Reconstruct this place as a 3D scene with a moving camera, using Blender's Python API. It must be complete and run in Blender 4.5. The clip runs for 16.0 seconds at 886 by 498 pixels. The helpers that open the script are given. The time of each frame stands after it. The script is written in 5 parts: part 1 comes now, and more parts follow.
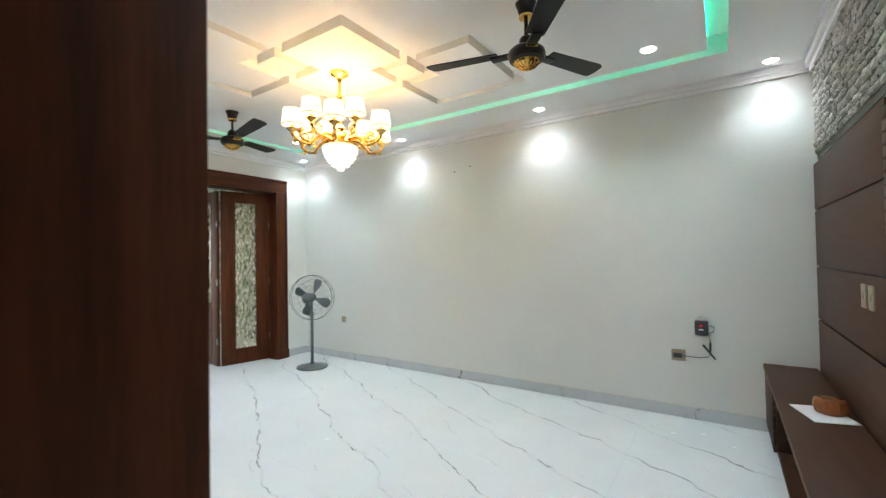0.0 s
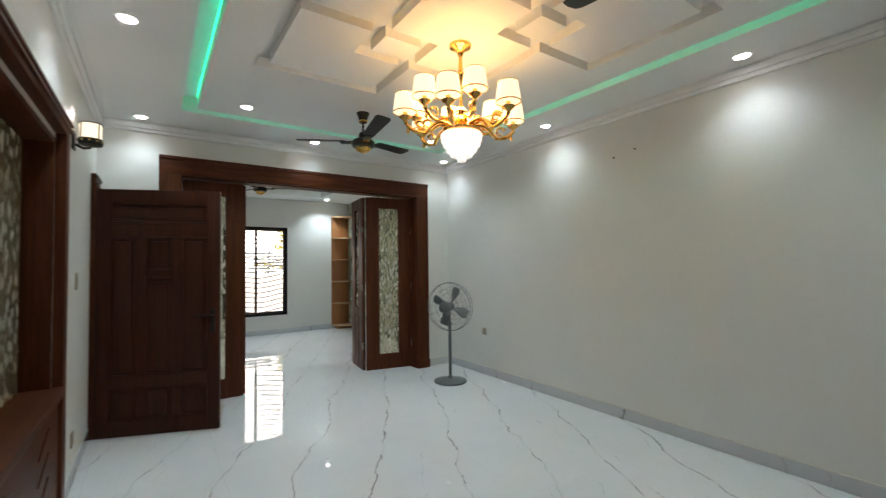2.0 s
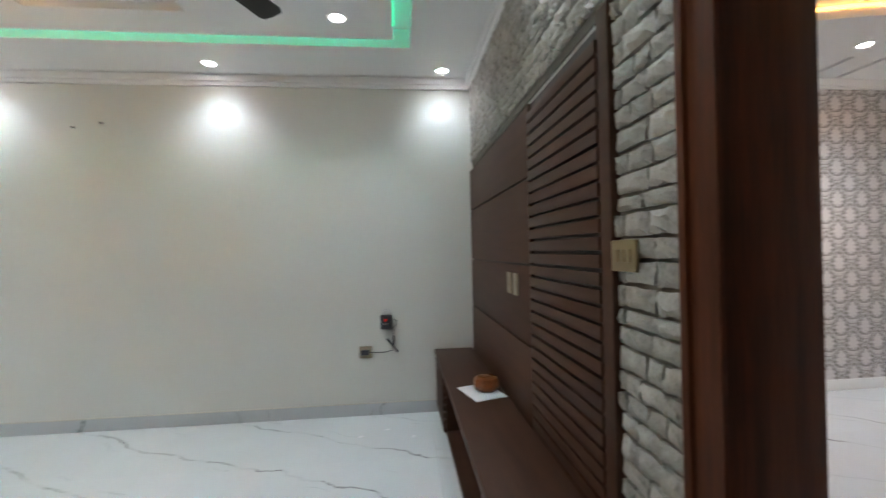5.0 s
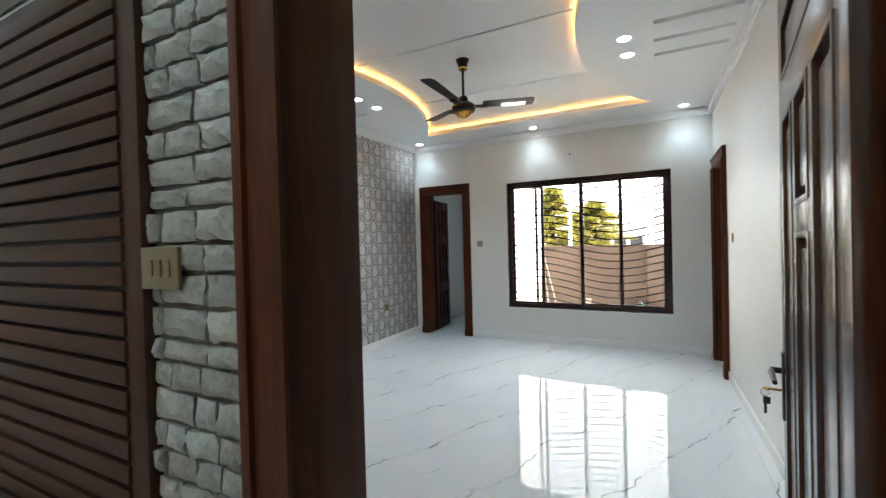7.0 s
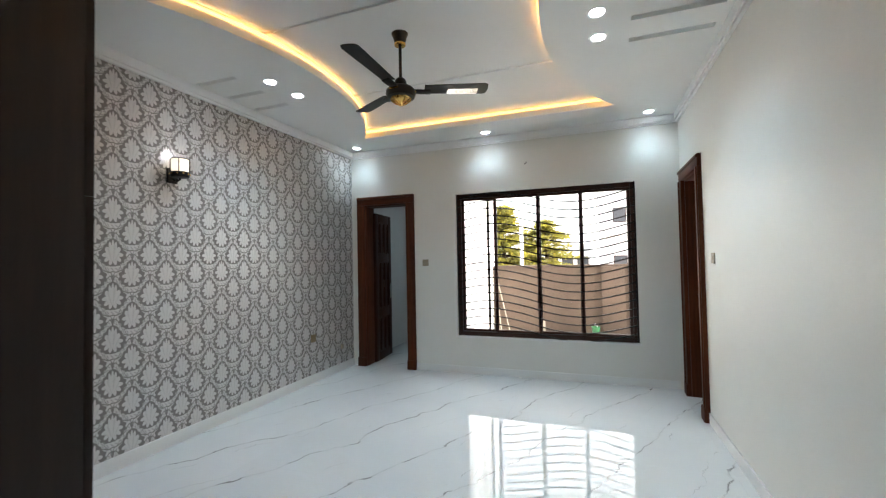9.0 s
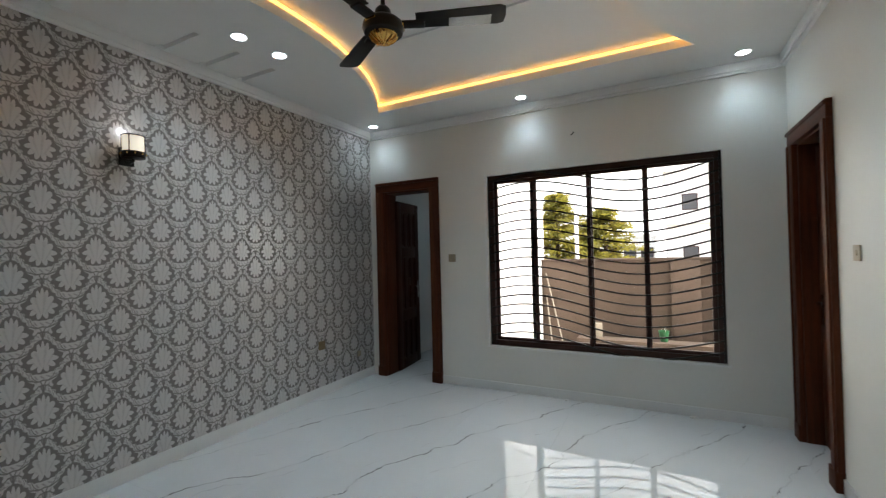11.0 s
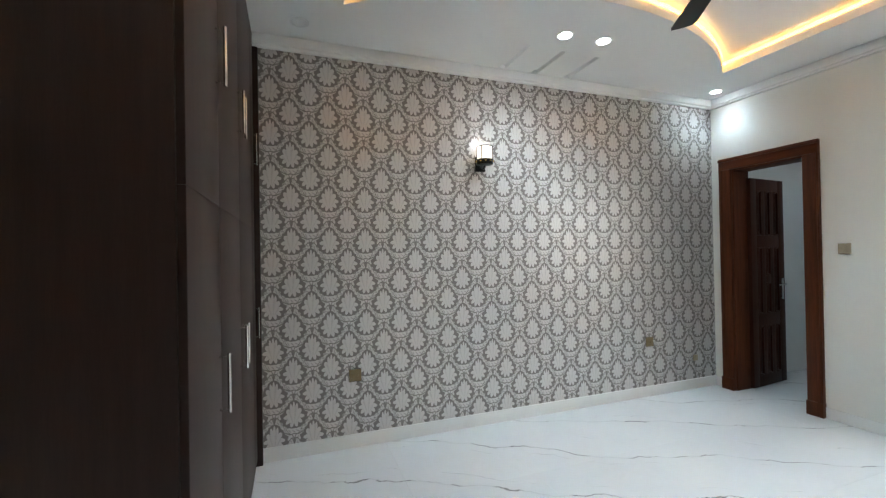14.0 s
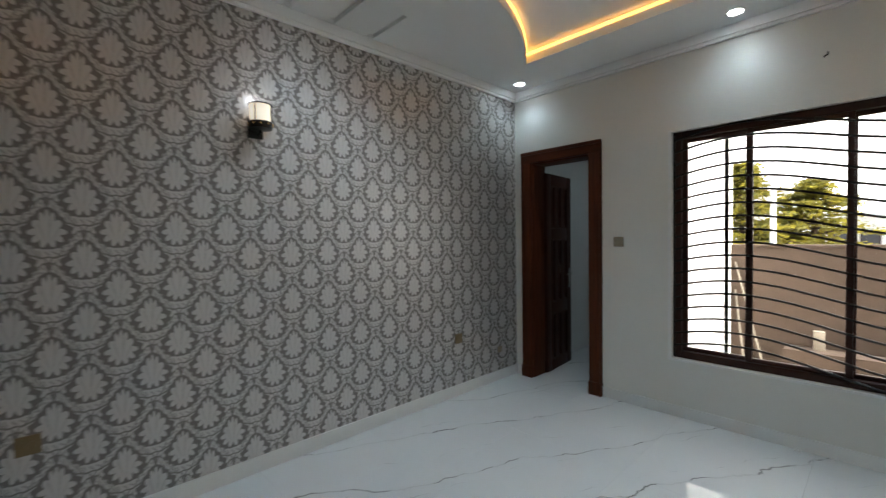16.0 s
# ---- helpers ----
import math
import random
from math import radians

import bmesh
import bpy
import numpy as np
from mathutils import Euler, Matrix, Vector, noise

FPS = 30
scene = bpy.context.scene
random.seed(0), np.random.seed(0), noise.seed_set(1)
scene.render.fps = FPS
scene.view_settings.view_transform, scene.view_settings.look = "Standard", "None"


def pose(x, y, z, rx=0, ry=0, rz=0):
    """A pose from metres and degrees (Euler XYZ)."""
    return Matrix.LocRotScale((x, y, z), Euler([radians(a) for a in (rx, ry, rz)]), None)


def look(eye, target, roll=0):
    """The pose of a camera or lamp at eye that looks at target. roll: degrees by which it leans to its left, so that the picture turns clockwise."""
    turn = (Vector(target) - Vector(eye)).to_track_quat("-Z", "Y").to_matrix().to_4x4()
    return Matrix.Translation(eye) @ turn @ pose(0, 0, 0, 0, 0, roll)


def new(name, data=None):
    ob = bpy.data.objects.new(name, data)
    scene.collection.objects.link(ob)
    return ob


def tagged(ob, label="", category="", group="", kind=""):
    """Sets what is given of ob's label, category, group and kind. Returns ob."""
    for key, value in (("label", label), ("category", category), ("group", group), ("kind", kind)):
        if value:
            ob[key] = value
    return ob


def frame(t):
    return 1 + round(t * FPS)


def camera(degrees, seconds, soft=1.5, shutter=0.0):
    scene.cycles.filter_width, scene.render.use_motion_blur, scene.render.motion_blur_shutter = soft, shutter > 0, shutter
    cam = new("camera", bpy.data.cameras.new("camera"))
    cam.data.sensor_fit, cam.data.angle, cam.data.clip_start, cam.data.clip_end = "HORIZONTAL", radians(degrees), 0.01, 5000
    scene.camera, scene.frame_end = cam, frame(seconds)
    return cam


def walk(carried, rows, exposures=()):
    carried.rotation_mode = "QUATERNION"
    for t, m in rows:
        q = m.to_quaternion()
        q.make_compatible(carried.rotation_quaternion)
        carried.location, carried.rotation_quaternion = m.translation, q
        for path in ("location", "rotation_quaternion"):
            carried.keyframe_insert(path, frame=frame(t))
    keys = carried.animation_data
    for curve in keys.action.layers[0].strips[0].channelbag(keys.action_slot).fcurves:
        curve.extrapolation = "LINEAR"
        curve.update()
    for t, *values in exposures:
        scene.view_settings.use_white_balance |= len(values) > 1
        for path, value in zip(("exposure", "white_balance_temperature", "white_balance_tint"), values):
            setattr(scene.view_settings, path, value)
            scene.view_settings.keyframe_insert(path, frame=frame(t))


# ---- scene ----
cam = camera(93.4, 16.0, soft=1.25, shutter=0.3)
PATH = [
    (0, (0.071, 0.139, 1.446), (-1.045, 1.798, 1.483), -1.0),
    (0.5, (-0.124, 0.323, 1.481), (-1.105, 2.065, 1.546), -1.4),
    (1, (-0.202, 0.486, 1.469), (-1.202, 2.217, 1.521), -1.6),
    (1.5, (-0.243, 0.679, 1.484), (-1.596, 2.151, 1.543), -1.1),
    (2, (-0.26, 0.757, 1.483), (-1.903, 1.895, 1.547), -0.7),
    (2.5, (-0.261, 0.717, 1.482), (-1.998, 1.707, 1.543), -0.5),
    (3, (-0.267, 0.621, 1.482), (-1.84, 1.855, 1.527), -0.7),
    (3.5, (-0.247, 0.508, 1.48), (-1.47, 2.09, 1.525), -0.9),
    (4, (-0.209, 0.445, 1.447), (-1.05, 2.259, 1.465), -1.0),
    (4.5, (-0.125, 0.511, 1.41), (-0.483, 2.478, 1.41), -1.1),
    (5, (0.038, 0.721, 1.401), (0.236, 2.711, 1.41), -1.2),
    (5.2, (0.095, 0.783, 1.411), (0.523, 2.737, 1.421), -1.1),
    (7.3, (0.158, 0.926, 1.413), (1.98, 1.75, 1.403), -1.4),
    (7.5, (0.25, 0.937, 1.416), (2.073, 1.76, 1.419), -1.4),
    (8, (0.47, 0.937, 1.416), (2.29, 1.765, 1.425), -1.0),
    (8.5, (0.705, 1.069, 1.424), (2.57, 1.79, 1.473), -0.9),
    (8.7, (0.786, 1.121, 1.418), (2.667, 1.799, 1.477), -1.1),
    (10.8, (1.779, 1.142, 1.454), (3.58, 2.012, 1.476), -1.5),
    (11, (1.827, 1.156, 1.447), (3.601, 2.079, 1.471), -1.4),
    (11.5, (1.954, 1.146, 1.435), (3.574, 2.318, 1.461), -1.3),
    (12, (2.067, 1.129, 1.427), (3.501, 2.523, 1.455), -1.2),
    (12.5, (2.098, 1.105, 1.411), (3.286, 2.714, 1.443), -1.2),
    (13, (2.068, 1.097, 1.396), (3.009, 2.861, 1.432), -1.2),
    (13.5, (1.972, 1.131, 1.411), (2.712, 2.989, 1.441), -1.1),
    (14, (1.851, 1.175, 1.428), (2.533, 3.055, 1.443), -1.0),
    (14.5, (1.774, 1.21, 1.444), (2.611, 3.027, 1.446), -1.1),
    (15, (1.83, 1.281, 1.444), (2.841, 3.007, 1.418), -1.4),
    (15.5, (2.091, 1.464, 1.439), (3.243, 3.098, 1.405), -1.4),
    (16, (2.368, 1.62, 1.453), (3.744, 3.071, 1.401), -0.8),
]
EXPOSURES = [
    (0, 2.40, 6650, 17), (0.5, 1.92, 6620, 16), (1.0, 1.62, 7000, 17), (1.5, 1.54, 7000, 17), (2.5, 1.62, 6700, 16), (3.5, 1.62, 7050, 17),
    (4.0, 1.58, 7000, 17), (4.5, 1.72, 6900, 17), (5.2, 2.08, 6560, 21), (7.3, 1.98, 6080, 10), (8.7, 1.90, 6080, 10), (10.8, 1.17, 6170, 10),
    (12.0, 1.02, 6170, 10), (12.5, 1.02, 6170, 10), (13.0, 1.30, 6170, 10), (13.5, 1.62, 6170, 10), (14.0, 2.30, 6170, 10), (15.0, 1.80, 6170, 10), (16.0, 1.15, 6170, 10),
]
walk(cam, [(t, look(eye, target, roll)) for t, eye, target, roll in PATH], EXPOSURES)

# ---------------------------------------------------------------- light
world = bpy.data.worlds.new("world")
scene.world = world
world.use_nodes = True
wn = world.node_tree.nodes
sky = wn.new("ShaderNodeTexSky")
sky.sky_type, sky.sun_disc = "NISHITA", False
sky.dust_density, sky.air_density = 6.0, 1.0
sky.sun_elevation, sky.sun_rotation = radians(41), radians(178)
world.node_tree.links.new(sky.outputs[0], wn["Background"].inputs[0])
wn["Background"].inputs[1].default_value = 0.15
sun = new("sun", bpy.data.lights.new("sun", "SUN"))
sun.data.energy, sun.data.angle, sun.data.color = 5.0, radians(0.6), (1.0, 0.95, 0.86)
sun.matrix_world = look((0, 0, 20), (-0.6, 15, 6.8))


def downlamp(x, y, z, watts, colour=(0.70, 0.90, 1.0), cone=134):
    lamp = new("downlight_beam", bpy.data.lights.new("downlight_beam", "SPOT"))
    lamp.data.energy, lamp.data.color = watts, colour
    lamp.data.spot_size, lamp.data.spot_blend, lamp.data.shadow_soft_size = radians(cone), 1.0, 0.04
    lamp.location = (x, y, z)
    return lamp


# ---------------------------------------------------------------- materials
def tree(name):
    m = bpy.data.materials.new(name)
    m.use_nodes = True
    return m, m.node_tree.nodes, m.node_tree.links, m.node_tree.nodes["Principled BSDF"]


def link(links, a, b):
    links.new(a, b)


class Maths:
    """Small arithmetic on shader sockets."""

    def __init__(self, nodes, links):
        self.nodes, self.links = nodes, links

    def op(self, kind, a, b=None, c=None):
        n = self.nodes.new("ShaderNodeMath")
        n.operation = kind
        for i, v in enumerate((a, b, c)):
            if v is None:
                continue
            if isinstance(v, (int, float)):
                n.inputs[i].default_value = v
            else:
                self.links.new(v, n.inputs[i])
        return n.outputs[0]

    def add(self, a, b):
        return self.op("ADD", a, b)

    def sub(self, a, b):
        return self.op("SUBTRACT", a, b)

    def mul(self, a, b):
        return self.op("MULTIPLY", a, b)

    def step(self, a, edge, soft):
        """1 where a is under edge."""
        n = self.nodes.new("ShaderNodeMapRange")
        n.interpolation_type = "SMOOTHSTEP"
        self.links.new(a, n.inputs[0])
        n.inputs[1].default_value, n.inputs[2].default_value = edge - soft, edge + soft
        n.inputs[3].default_value, n.inputs[4].default_value = 1.0, 0.0
        return n.outputs[0]


def noise_tex(nodes, links, coords, scale, detail=4, rough=0.55, stretch=(1, 1, 1)):
    mp = nodes.new("ShaderNodeMapping")
    mp.inputs["Scale"].default_value = stretch
    links.new(coords, mp.inputs[0])
    n = nodes.new("ShaderNodeTexNoise")
    n.inputs["Scale"].default_value, n.inputs["Detail"].default_value, n.inputs["Roughness"].default_value = scale, detail, rough
    links.new(mp.outputs[0], n.inputs["Vector"])
    return n.outputs["Fac"]


def ramp(nodes, links, fac, stops):
    r = nodes.new("ShaderNodeValToRGB")
    e = r.color_ramp.elements
    while len(e) < len(stops):
        e.new(0.5)
    for el, (p, c) in zip(e, stops):
        el.position, el.color = p, (*c, 1)
    links.new(fac, r.inputs[0])
    return r.outputs[0]


def bump(nodes, links, bsdf, height, strength, distance=0.01):
    b = nodes.new("ShaderNodeBump")
    b.inputs["Strength"].default_value, b.inputs["Distance"].default_value = strength, distance
    links.new(height, b.inputs["Height"])
    links.new(b.outputs[0], bsdf.inputs["Normal"])


def mottled(name, dark, light, rough=0.6, scale=3.0, fine=60.0, relief=0.05, metal=0.0, stretch=(1, 1, 1), coat=0.0, spread=0.2, spec=0.5):
    """Colour that wanders between two tones at two scales, with fine relief."""
    m, nodes, links, bsdf = tree(name)
    co = nodes.new("ShaderNodeTexCoord").outputs["Object"]
    mm = Maths(nodes, links)
    big, small = noise_tex(nodes, links, co, scale, 5, 0.6, stretch), noise_tex(nodes, links, co, fine, 4, 0.6, stretch)
    mix = mm.add(mm.mul(big, 0.65), mm.mul(small, 0.35))
    links.new(ramp(nodes, links, mix, [(0.5 - spread, dark), (0.5 + spread, light)]), bsdf.inputs["Base Color"])
    bsdf.inputs["Metallic"].default_value = metal
    rr = mm.add(mm.mul(small, 0.12), rough - 0.06)
    links.new(rr, bsdf.inputs["Roughness"])
    bsdf.inputs["Coat Weight"].default_value = coat
    bsdf.inputs["Specular IOR Level"].default_value = spec
    bsdf.inputs["Coat Roughness"].default_value = 0.12
    if relief:
        bump(nodes, links, bsdf, small, relief)
    return m


def glow(name, colour, strength):
    m, nodes, links, bsdf = tree(name)
    bsdf.inputs["Base Color"].default_value = (*colour, 1)
    bsdf.inputs["Emission Color"].default_value = (*colour, 1)
    bsdf.inputs["Emission Strength"].default_value = strength
    return m


WALL = mottled("cream_wall_paint", (0.71, 0.705, 0.655), (0.79, 0.78, 0.73), 0.42, 0.8, 140, 0.04)
CEIL = mottled("white_ceiling_paint", (0.84, 0.845, 0.83), (0.89, 0.89, 0.88), 0.55, 0.7, 120, 0.02)
WHITE = mottled("white_enamel", (0.74, 0.74, 0.72), (0.82, 0.82, 0.80), 0.35, 2, 80, 0.02)
WOOD_V = mottled("stained_wood_upright_grain", (0.040, 0.0095, 0.0032), (0.125, 0.033, 0.0105), 0.50, 5, 38, 0.08, stretch=(6, 6, 0.35), spec=0.18)
WOOD_Y = mottled("stained_wood_grain_along_y", (0.040, 0.0095, 0.0032), (0.125, 0.033, 0.0105), 0.46, 5, 38, 0.08, stretch=(6, 0.35, 6), spec=0.2)
WOOD_X = mottled("stained_wood_grain_along_x", (0.040, 0.0095, 0.0032), (0.125, 0.033, 0.0105), 0.46, 5, 38, 0.08, stretch=(0.35, 6, 6), spec=0.2)
WOOD_GLOSS = mottled("varnished_dark_wood", (0.030, 0.0075, 0.003), (0.085, 0.022, 0.0085), 0.25, 5, 38, 0.01, stretch=(6, 6, 0.35), coat=0.12, spec=0.4)
WOOD_DARK = mottled("deep_stained_wood", (0.022, 0.0042, 0.0015), (0.064, 0.0135, 0.0044), 0.42, 5, 38, 0.06, stretch=(6, 6, 0.35), spec=0.22)
LAMINATE = mottled("brown_laminate", (0.048, 0.0195, 0.0105), (0.083, 0.035, 0.019), 0.46, 4, 60, 0.03, stretch=(5, 0.5, 5), spec=0.2)
WENGE = mottled("wenge_laminate", (0.022, 0.011, 0.0085), (0.045, 0.024, 0.019), 0.44, 4, 60, 0.04, stretch=(6, 6, 0.3), spec=0.28)
SHELF_EDGE = mottled("pale_shelf_edge", (0.50, 0.30, 0.15), (0.66, 0.42, 0.22), 0.4, 4, 50, 0.04, stretch=(1, 5, 5))
SHELFWOOD = mottled("light_shelf_wood", (0.30, 0.115, 0.04), (0.46, 0.20, 0.075), 0.4, 4, 50, 0.05, stretch=(5, 5, 0.5))
GOLD = mottled("polished_gold", (0.75, 0.42, 0.10), (0.95, 0.62, 0.20), 0.2, 20, 200, 0.0, metal=1.0)
CHROME = mottled("brushed_chrome", (0.55, 0.55, 0.55), (0.75, 0.75, 0.74), 0.22, 20, 200, 0.0, metal=1.0)
BLACKMETAL = mottled("black_enamelled_metal", (0.008, 0.0065, 0.0055), (0.018, 0.0145, 0.0125), 0.32, 12, 150, 0.02, spec=0.28)
FANGREY = mottled("grey_enamelled_metal", (0.11, 0.125, 0.125), (0.17, 0.19, 0.19), 0.4, 12, 150, 0.03, metal=0.2)
WINFRAME = mottled("dark_brown_anodised_frame", (0.026, 0.009, 0.006), (0.055, 0.018, 0.011), 0.35, 12, 150, 0.02, metal=0.3)
BEIGEPLASTIC = mottled("beige_plastic", (0.30, 0.25, 0.17), (0.40, 0.33, 0.23), 0.4, 20, 200, 0.01)
GOLDPLASTIC = mottled("gold_tinted_plastic", (0.17, 0.118, 0.052), (0.23, 0.165, 0.078), 0.35, 20, 200, 0.01)
DARKPLASTIC = mottled("dark_grey_plastic", (0.03, 0.03, 0.035), (0.06, 0.06, 0.07), 0.4, 20, 200, 0.02)
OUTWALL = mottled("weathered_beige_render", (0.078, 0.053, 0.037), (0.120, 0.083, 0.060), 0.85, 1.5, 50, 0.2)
OUTWHITE = mottled("white_exterior_render", (0.74, 0.74, 0.73), (0.84, 0.84, 0.82), 0.8, 1.5, 50, 0.1)
EARTH = mottled("pale_earth", (0.26, 0.22, 0.17), (0.40, 0.35, 0.28), 0.9, 0.8, 30, 0.3)
BARK = mottled("bark", (0.06, 0.04, 0.025), (0.14, 0.10, 0.07), 0.9, 6, 60, 0.4)
LEAF = mottled("green_leaves", (0.07, 0.085, 0.014), (0.16, 0.15, 0.03), 0.6, 2, 30, 0.0)
_n, _l = LEAF.node_tree.nodes, LEAF.node_tree.links
_thin, _mix = _n.new("ShaderNodeBsdfTranslucent"), _n.new("ShaderNodeMixShader")
_thin.inputs[0].default_value, _mix.inputs[0].default_value = (0.42, 0.36, 0.05, 1), 0.5
_l.new(_n["Principled BSDF"].outputs[0], _mix.inputs[1])
_l.new(_thin.outputs[0], _mix.inputs[2])
_l.new(_mix.outputs[0], _n["Material Output"].inputs[0])
PAPER = mottled("white_paper", (0.74, 0.74, 0.76), (0.84, 0.84, 0.85), 0.7, 8, 120, 0.03)
CARVED = mottled("orange_brown_carved_wood", (0.14, 0.034, 0.008), (0.34, 0.10, 0.022), 0.3, 18, 90, 0.2)
LED_GREEN = glow("green_led", (0.0, 1.0, 0.50), 0.62)
LED_WARM = glow("warm_led", (1.0, 0.50, 0.10), 1.55)
LAMP_WHITE = glow("cool_white_lamp", (0.9, 0.97, 1.0), 9.0)
SHADE = glow("lit_fabric_shade", (1.0, 0.82, 0.50), 0.44)
CRYSTAL = glow("lit_crystal", (1.0, 0.95, 0.88), 0.27)
SCONCE_GLASS = glow("lit_sconce_glass", (1.0, 0.88, 0.68), 0.32)


def marble(name="white_marble_tile", low=(0.74, 0.765, 0.775), high=(0.82, 0.84, 0.845)):
    """White polished tile; grey veins run on slantwise from tile to tile."""
    m, nodes, links, bsdf = tree(name)
    p = nodes.new("ShaderNodeNewGeometry").outputs["Position"]
    rnd = nodes.new("ShaderNodeObjectInfo").outputs["Random"]
    mm = Maths(nodes, links)
    sep = nodes.new("ShaderNodeSeparateXYZ")
    links.new(p, sep.inputs[0])
    warp = noise_tex(nodes, links, p, 0.9, 3, 0.55)
    warp2 = noise_tex(nodes, links, p, 6.0, 5, 0.65)
    slant = mm.add(sep.outputs[1], mm.mul(sep.outputs[0], 0.51))
    line = mm.add(slant, mm.add(mm.mul(warp, 0.55), mm.mul(warp2, 0.13)))

    def veins(period, phase, width, soft):
        f = mm.op("FRACT", mm.add(mm.mul(line, 1 / period), phase))
        d = mm.op("ABSOLUTE", mm.sub(f, 0.5))
        return mm.step(d, width, soft), d

    v1, d1 = veins(0.62, 0.0, 0.008, 0.006)
    v2, d2 = veins(0.41, 0.37, 0.004, 0.005)
    gate = mm.sub(1.0, mm.step(noise_tex(nodes, links, p, 4.2, 3), 0.52, 0.05))
    gate2 = mm.sub(1.0, mm.step(noise_tex(nodes, links, p, 3.1, 3), 0.56, 0.05))
    soft = mm.mul(mm.step(d1, 0.02, 0.06), 0.05)
    v = mm.op("MINIMUM", mm.add(mm.add(mm.mul(v1, mm.add(0.14, mm.mul(gate, 0.62))), mm.mul(mm.mul(v2, gate2), 0.5)), soft), 0.9)
    cloud = mm.add(mm.mul(noise_tex(nodes, links, p, 1.1, 4), 0.9), mm.mul(rnd, 0.1))
    base = ramp(nodes, links, cloud, [(0.3, low), (0.7, high)])
    mix = nodes.new("ShaderNodeMix")
    mix.data_type = "RGBA"
    links.new(v, mix.inputs[0])
    links.new(base, mix.inputs[6])
    mix.inputs[7].default_value = (0.13, 0.13, 0.128, 1)
    links.new(mix.outputs[2], bsdf.inputs["Base Color"])
    links.new(mm.add(mm.mul(warp2, 0.012), 0.003), bsdf.inputs["Roughness"])
    bsdf.inputs["Specular IOR Level"].default_value = 0.5
    bump(nodes, links, bsdf, noise_tex(nodes, links, p, 3.0, 2), 0.012, 0.02)
    return m


MARBLE = marble()


def damask():
    """Silver-grey damask: leafy medallions in an ogee lattice with a half drop."""
    m, nodes, links, bsdf = tree("damask_wallpaper")
    co = nodes.new("ShaderNodeTexCoord").outputs["Object"]
    sep = nodes.new("ShaderNodeSeparateXYZ")
    links.new(co, sep.inputs[0])
    mm = Maths(nodes, links)
    PX, PZ = DAMASK_X, DAMASK_Z
    u, v = mm.add(mm.mul(mm.sub(sep.outputs[0], 2.241), 1 / PX), 20.5), mm.add(mm.mul(mm.sub(sep.outputs[2], 1.974), 1 / PZ), 20.5)
    wob = noise_tex(nodes, links, co, 95, 3)

    def motif(du, dv):
        """Dark ink of one medallion cell, 0 to 1, in units of the column spacing."""
        x = mm.sub(mm.op("FRACT", mm.add(u, du)), 0.5)
        y = mm.mul(mm.sub(mm.op("FRACT", mm.add(v, dv)), 0.5), PZ / PX)
        # teardrop: pinched towards the top
        x2 = mm.mul(x, mm.add(1.0, mm.mul(mm.op("MAXIMUM", y, 0.0), 2.0)))
        y2 = mm.add(mm.mul(mm.op("MAXIMUM", y, 0.0), 0.72), mm.mul(mm.op("MINIMUM", y, 0.0), 0.84))
        rad = mm.op("SQRT", mm.add(mm.mul(x2, x2), mm.mul(y2, y2)))
        th = mm.op("ARCTAN2", x2, y2)
        side = mm.op("POWER", mm.op("ABSOLUTE", mm.op("SINE", th)), 1.5)
        lobes = mm.op("ABSOLUTE", mm.op("COSINE", mm.mul(th, 5.5)))
        tips = mm.op("ABSOLUTE", mm.op("SINE", mm.mul(th, 8.5)))
        # light leafy medallion with fine veins running out from its foot
        leaf_edge = mm.add(0.168, mm.mul(lobes, 0.100))
        heart = mm.step(mm.sub(rad, leaf_edge), 0.0, 0.012)
        foot = mm.op("ARCTAN2", x, mm.add(y, 0.30))
        ribs = mm.mul(mm.op("MAXIMUM", mm.op("SINE", mm.mul(foot, 17.0)), 0.0), mm.step(rad, 0.19, 0.05))
        # dark crescent: wide at the sides, feathered where the scroll reaches in
        wide = mm.sub(mm.add(0.290, mm.mul(side, 0.105)), mm.mul(mm.mul(tips, side), 0.062))
        dark = mm.step(mm.sub(rad, wide), 0.0, 0.012)
        # scroll band round the crescent: feather ticks and a thin dark outline
        band = mm.sub(rad, wide)
        ticks = mm.mul(mm.mul(mm.step(mm.op("ABSOLUTE", mm.sub(band, 0.065)), 0.032, 0.014), mm.op("MAXIMUM", mm.op("SINE", mm.add(mm.mul(th, 21.0), mm.mul(band, 60.0))), 0.0)), 0.6)
        rim = mm.mul(mm.step(mm.op("ABSOLUTE", mm.sub(band, mm.add(0.118, mm.mul(lobes, 0.018)))), 0.014, 0.010), 0.9)
        spine = mm.mul(mm.mul(mm.step(mm.op("ABSOLUTE", x), 0.020, 0.012), mm.step(mm.op("ABSOLUTE", mm.sub(y, 0.50)), 0.14, 0.02)), 1.0)
        ink = mm.op("MAXIMUM", mm.sub(dark, heart), mm.op("MAXIMUM", rim, mm.op("MAXIMUM", ticks, spine)))
        return mm.op("MAXIMUM", mm.mul(ink, mm.sub(1.0, heart)), mm.mul(mm.mul(ribs, heart), 0.24)), heart

    one, heart_one = motif(0.0, 0.0)
    two, heart_two = motif(0.5, 0.5)
    inv = mm.op("MAXIMUM", mm.mul(one, mm.sub(1.0, heart_two)), mm.mul(two, mm.sub(1.0, heart_one)))
    pat = mm.sub(1.0, inv)
    pat = mm.op("MINIMUM", mm.op("MAXIMUM", mm.add(pat, mm.mul(mm.sub(wob, 0.5), 0.45)), 0.0), 1.0)
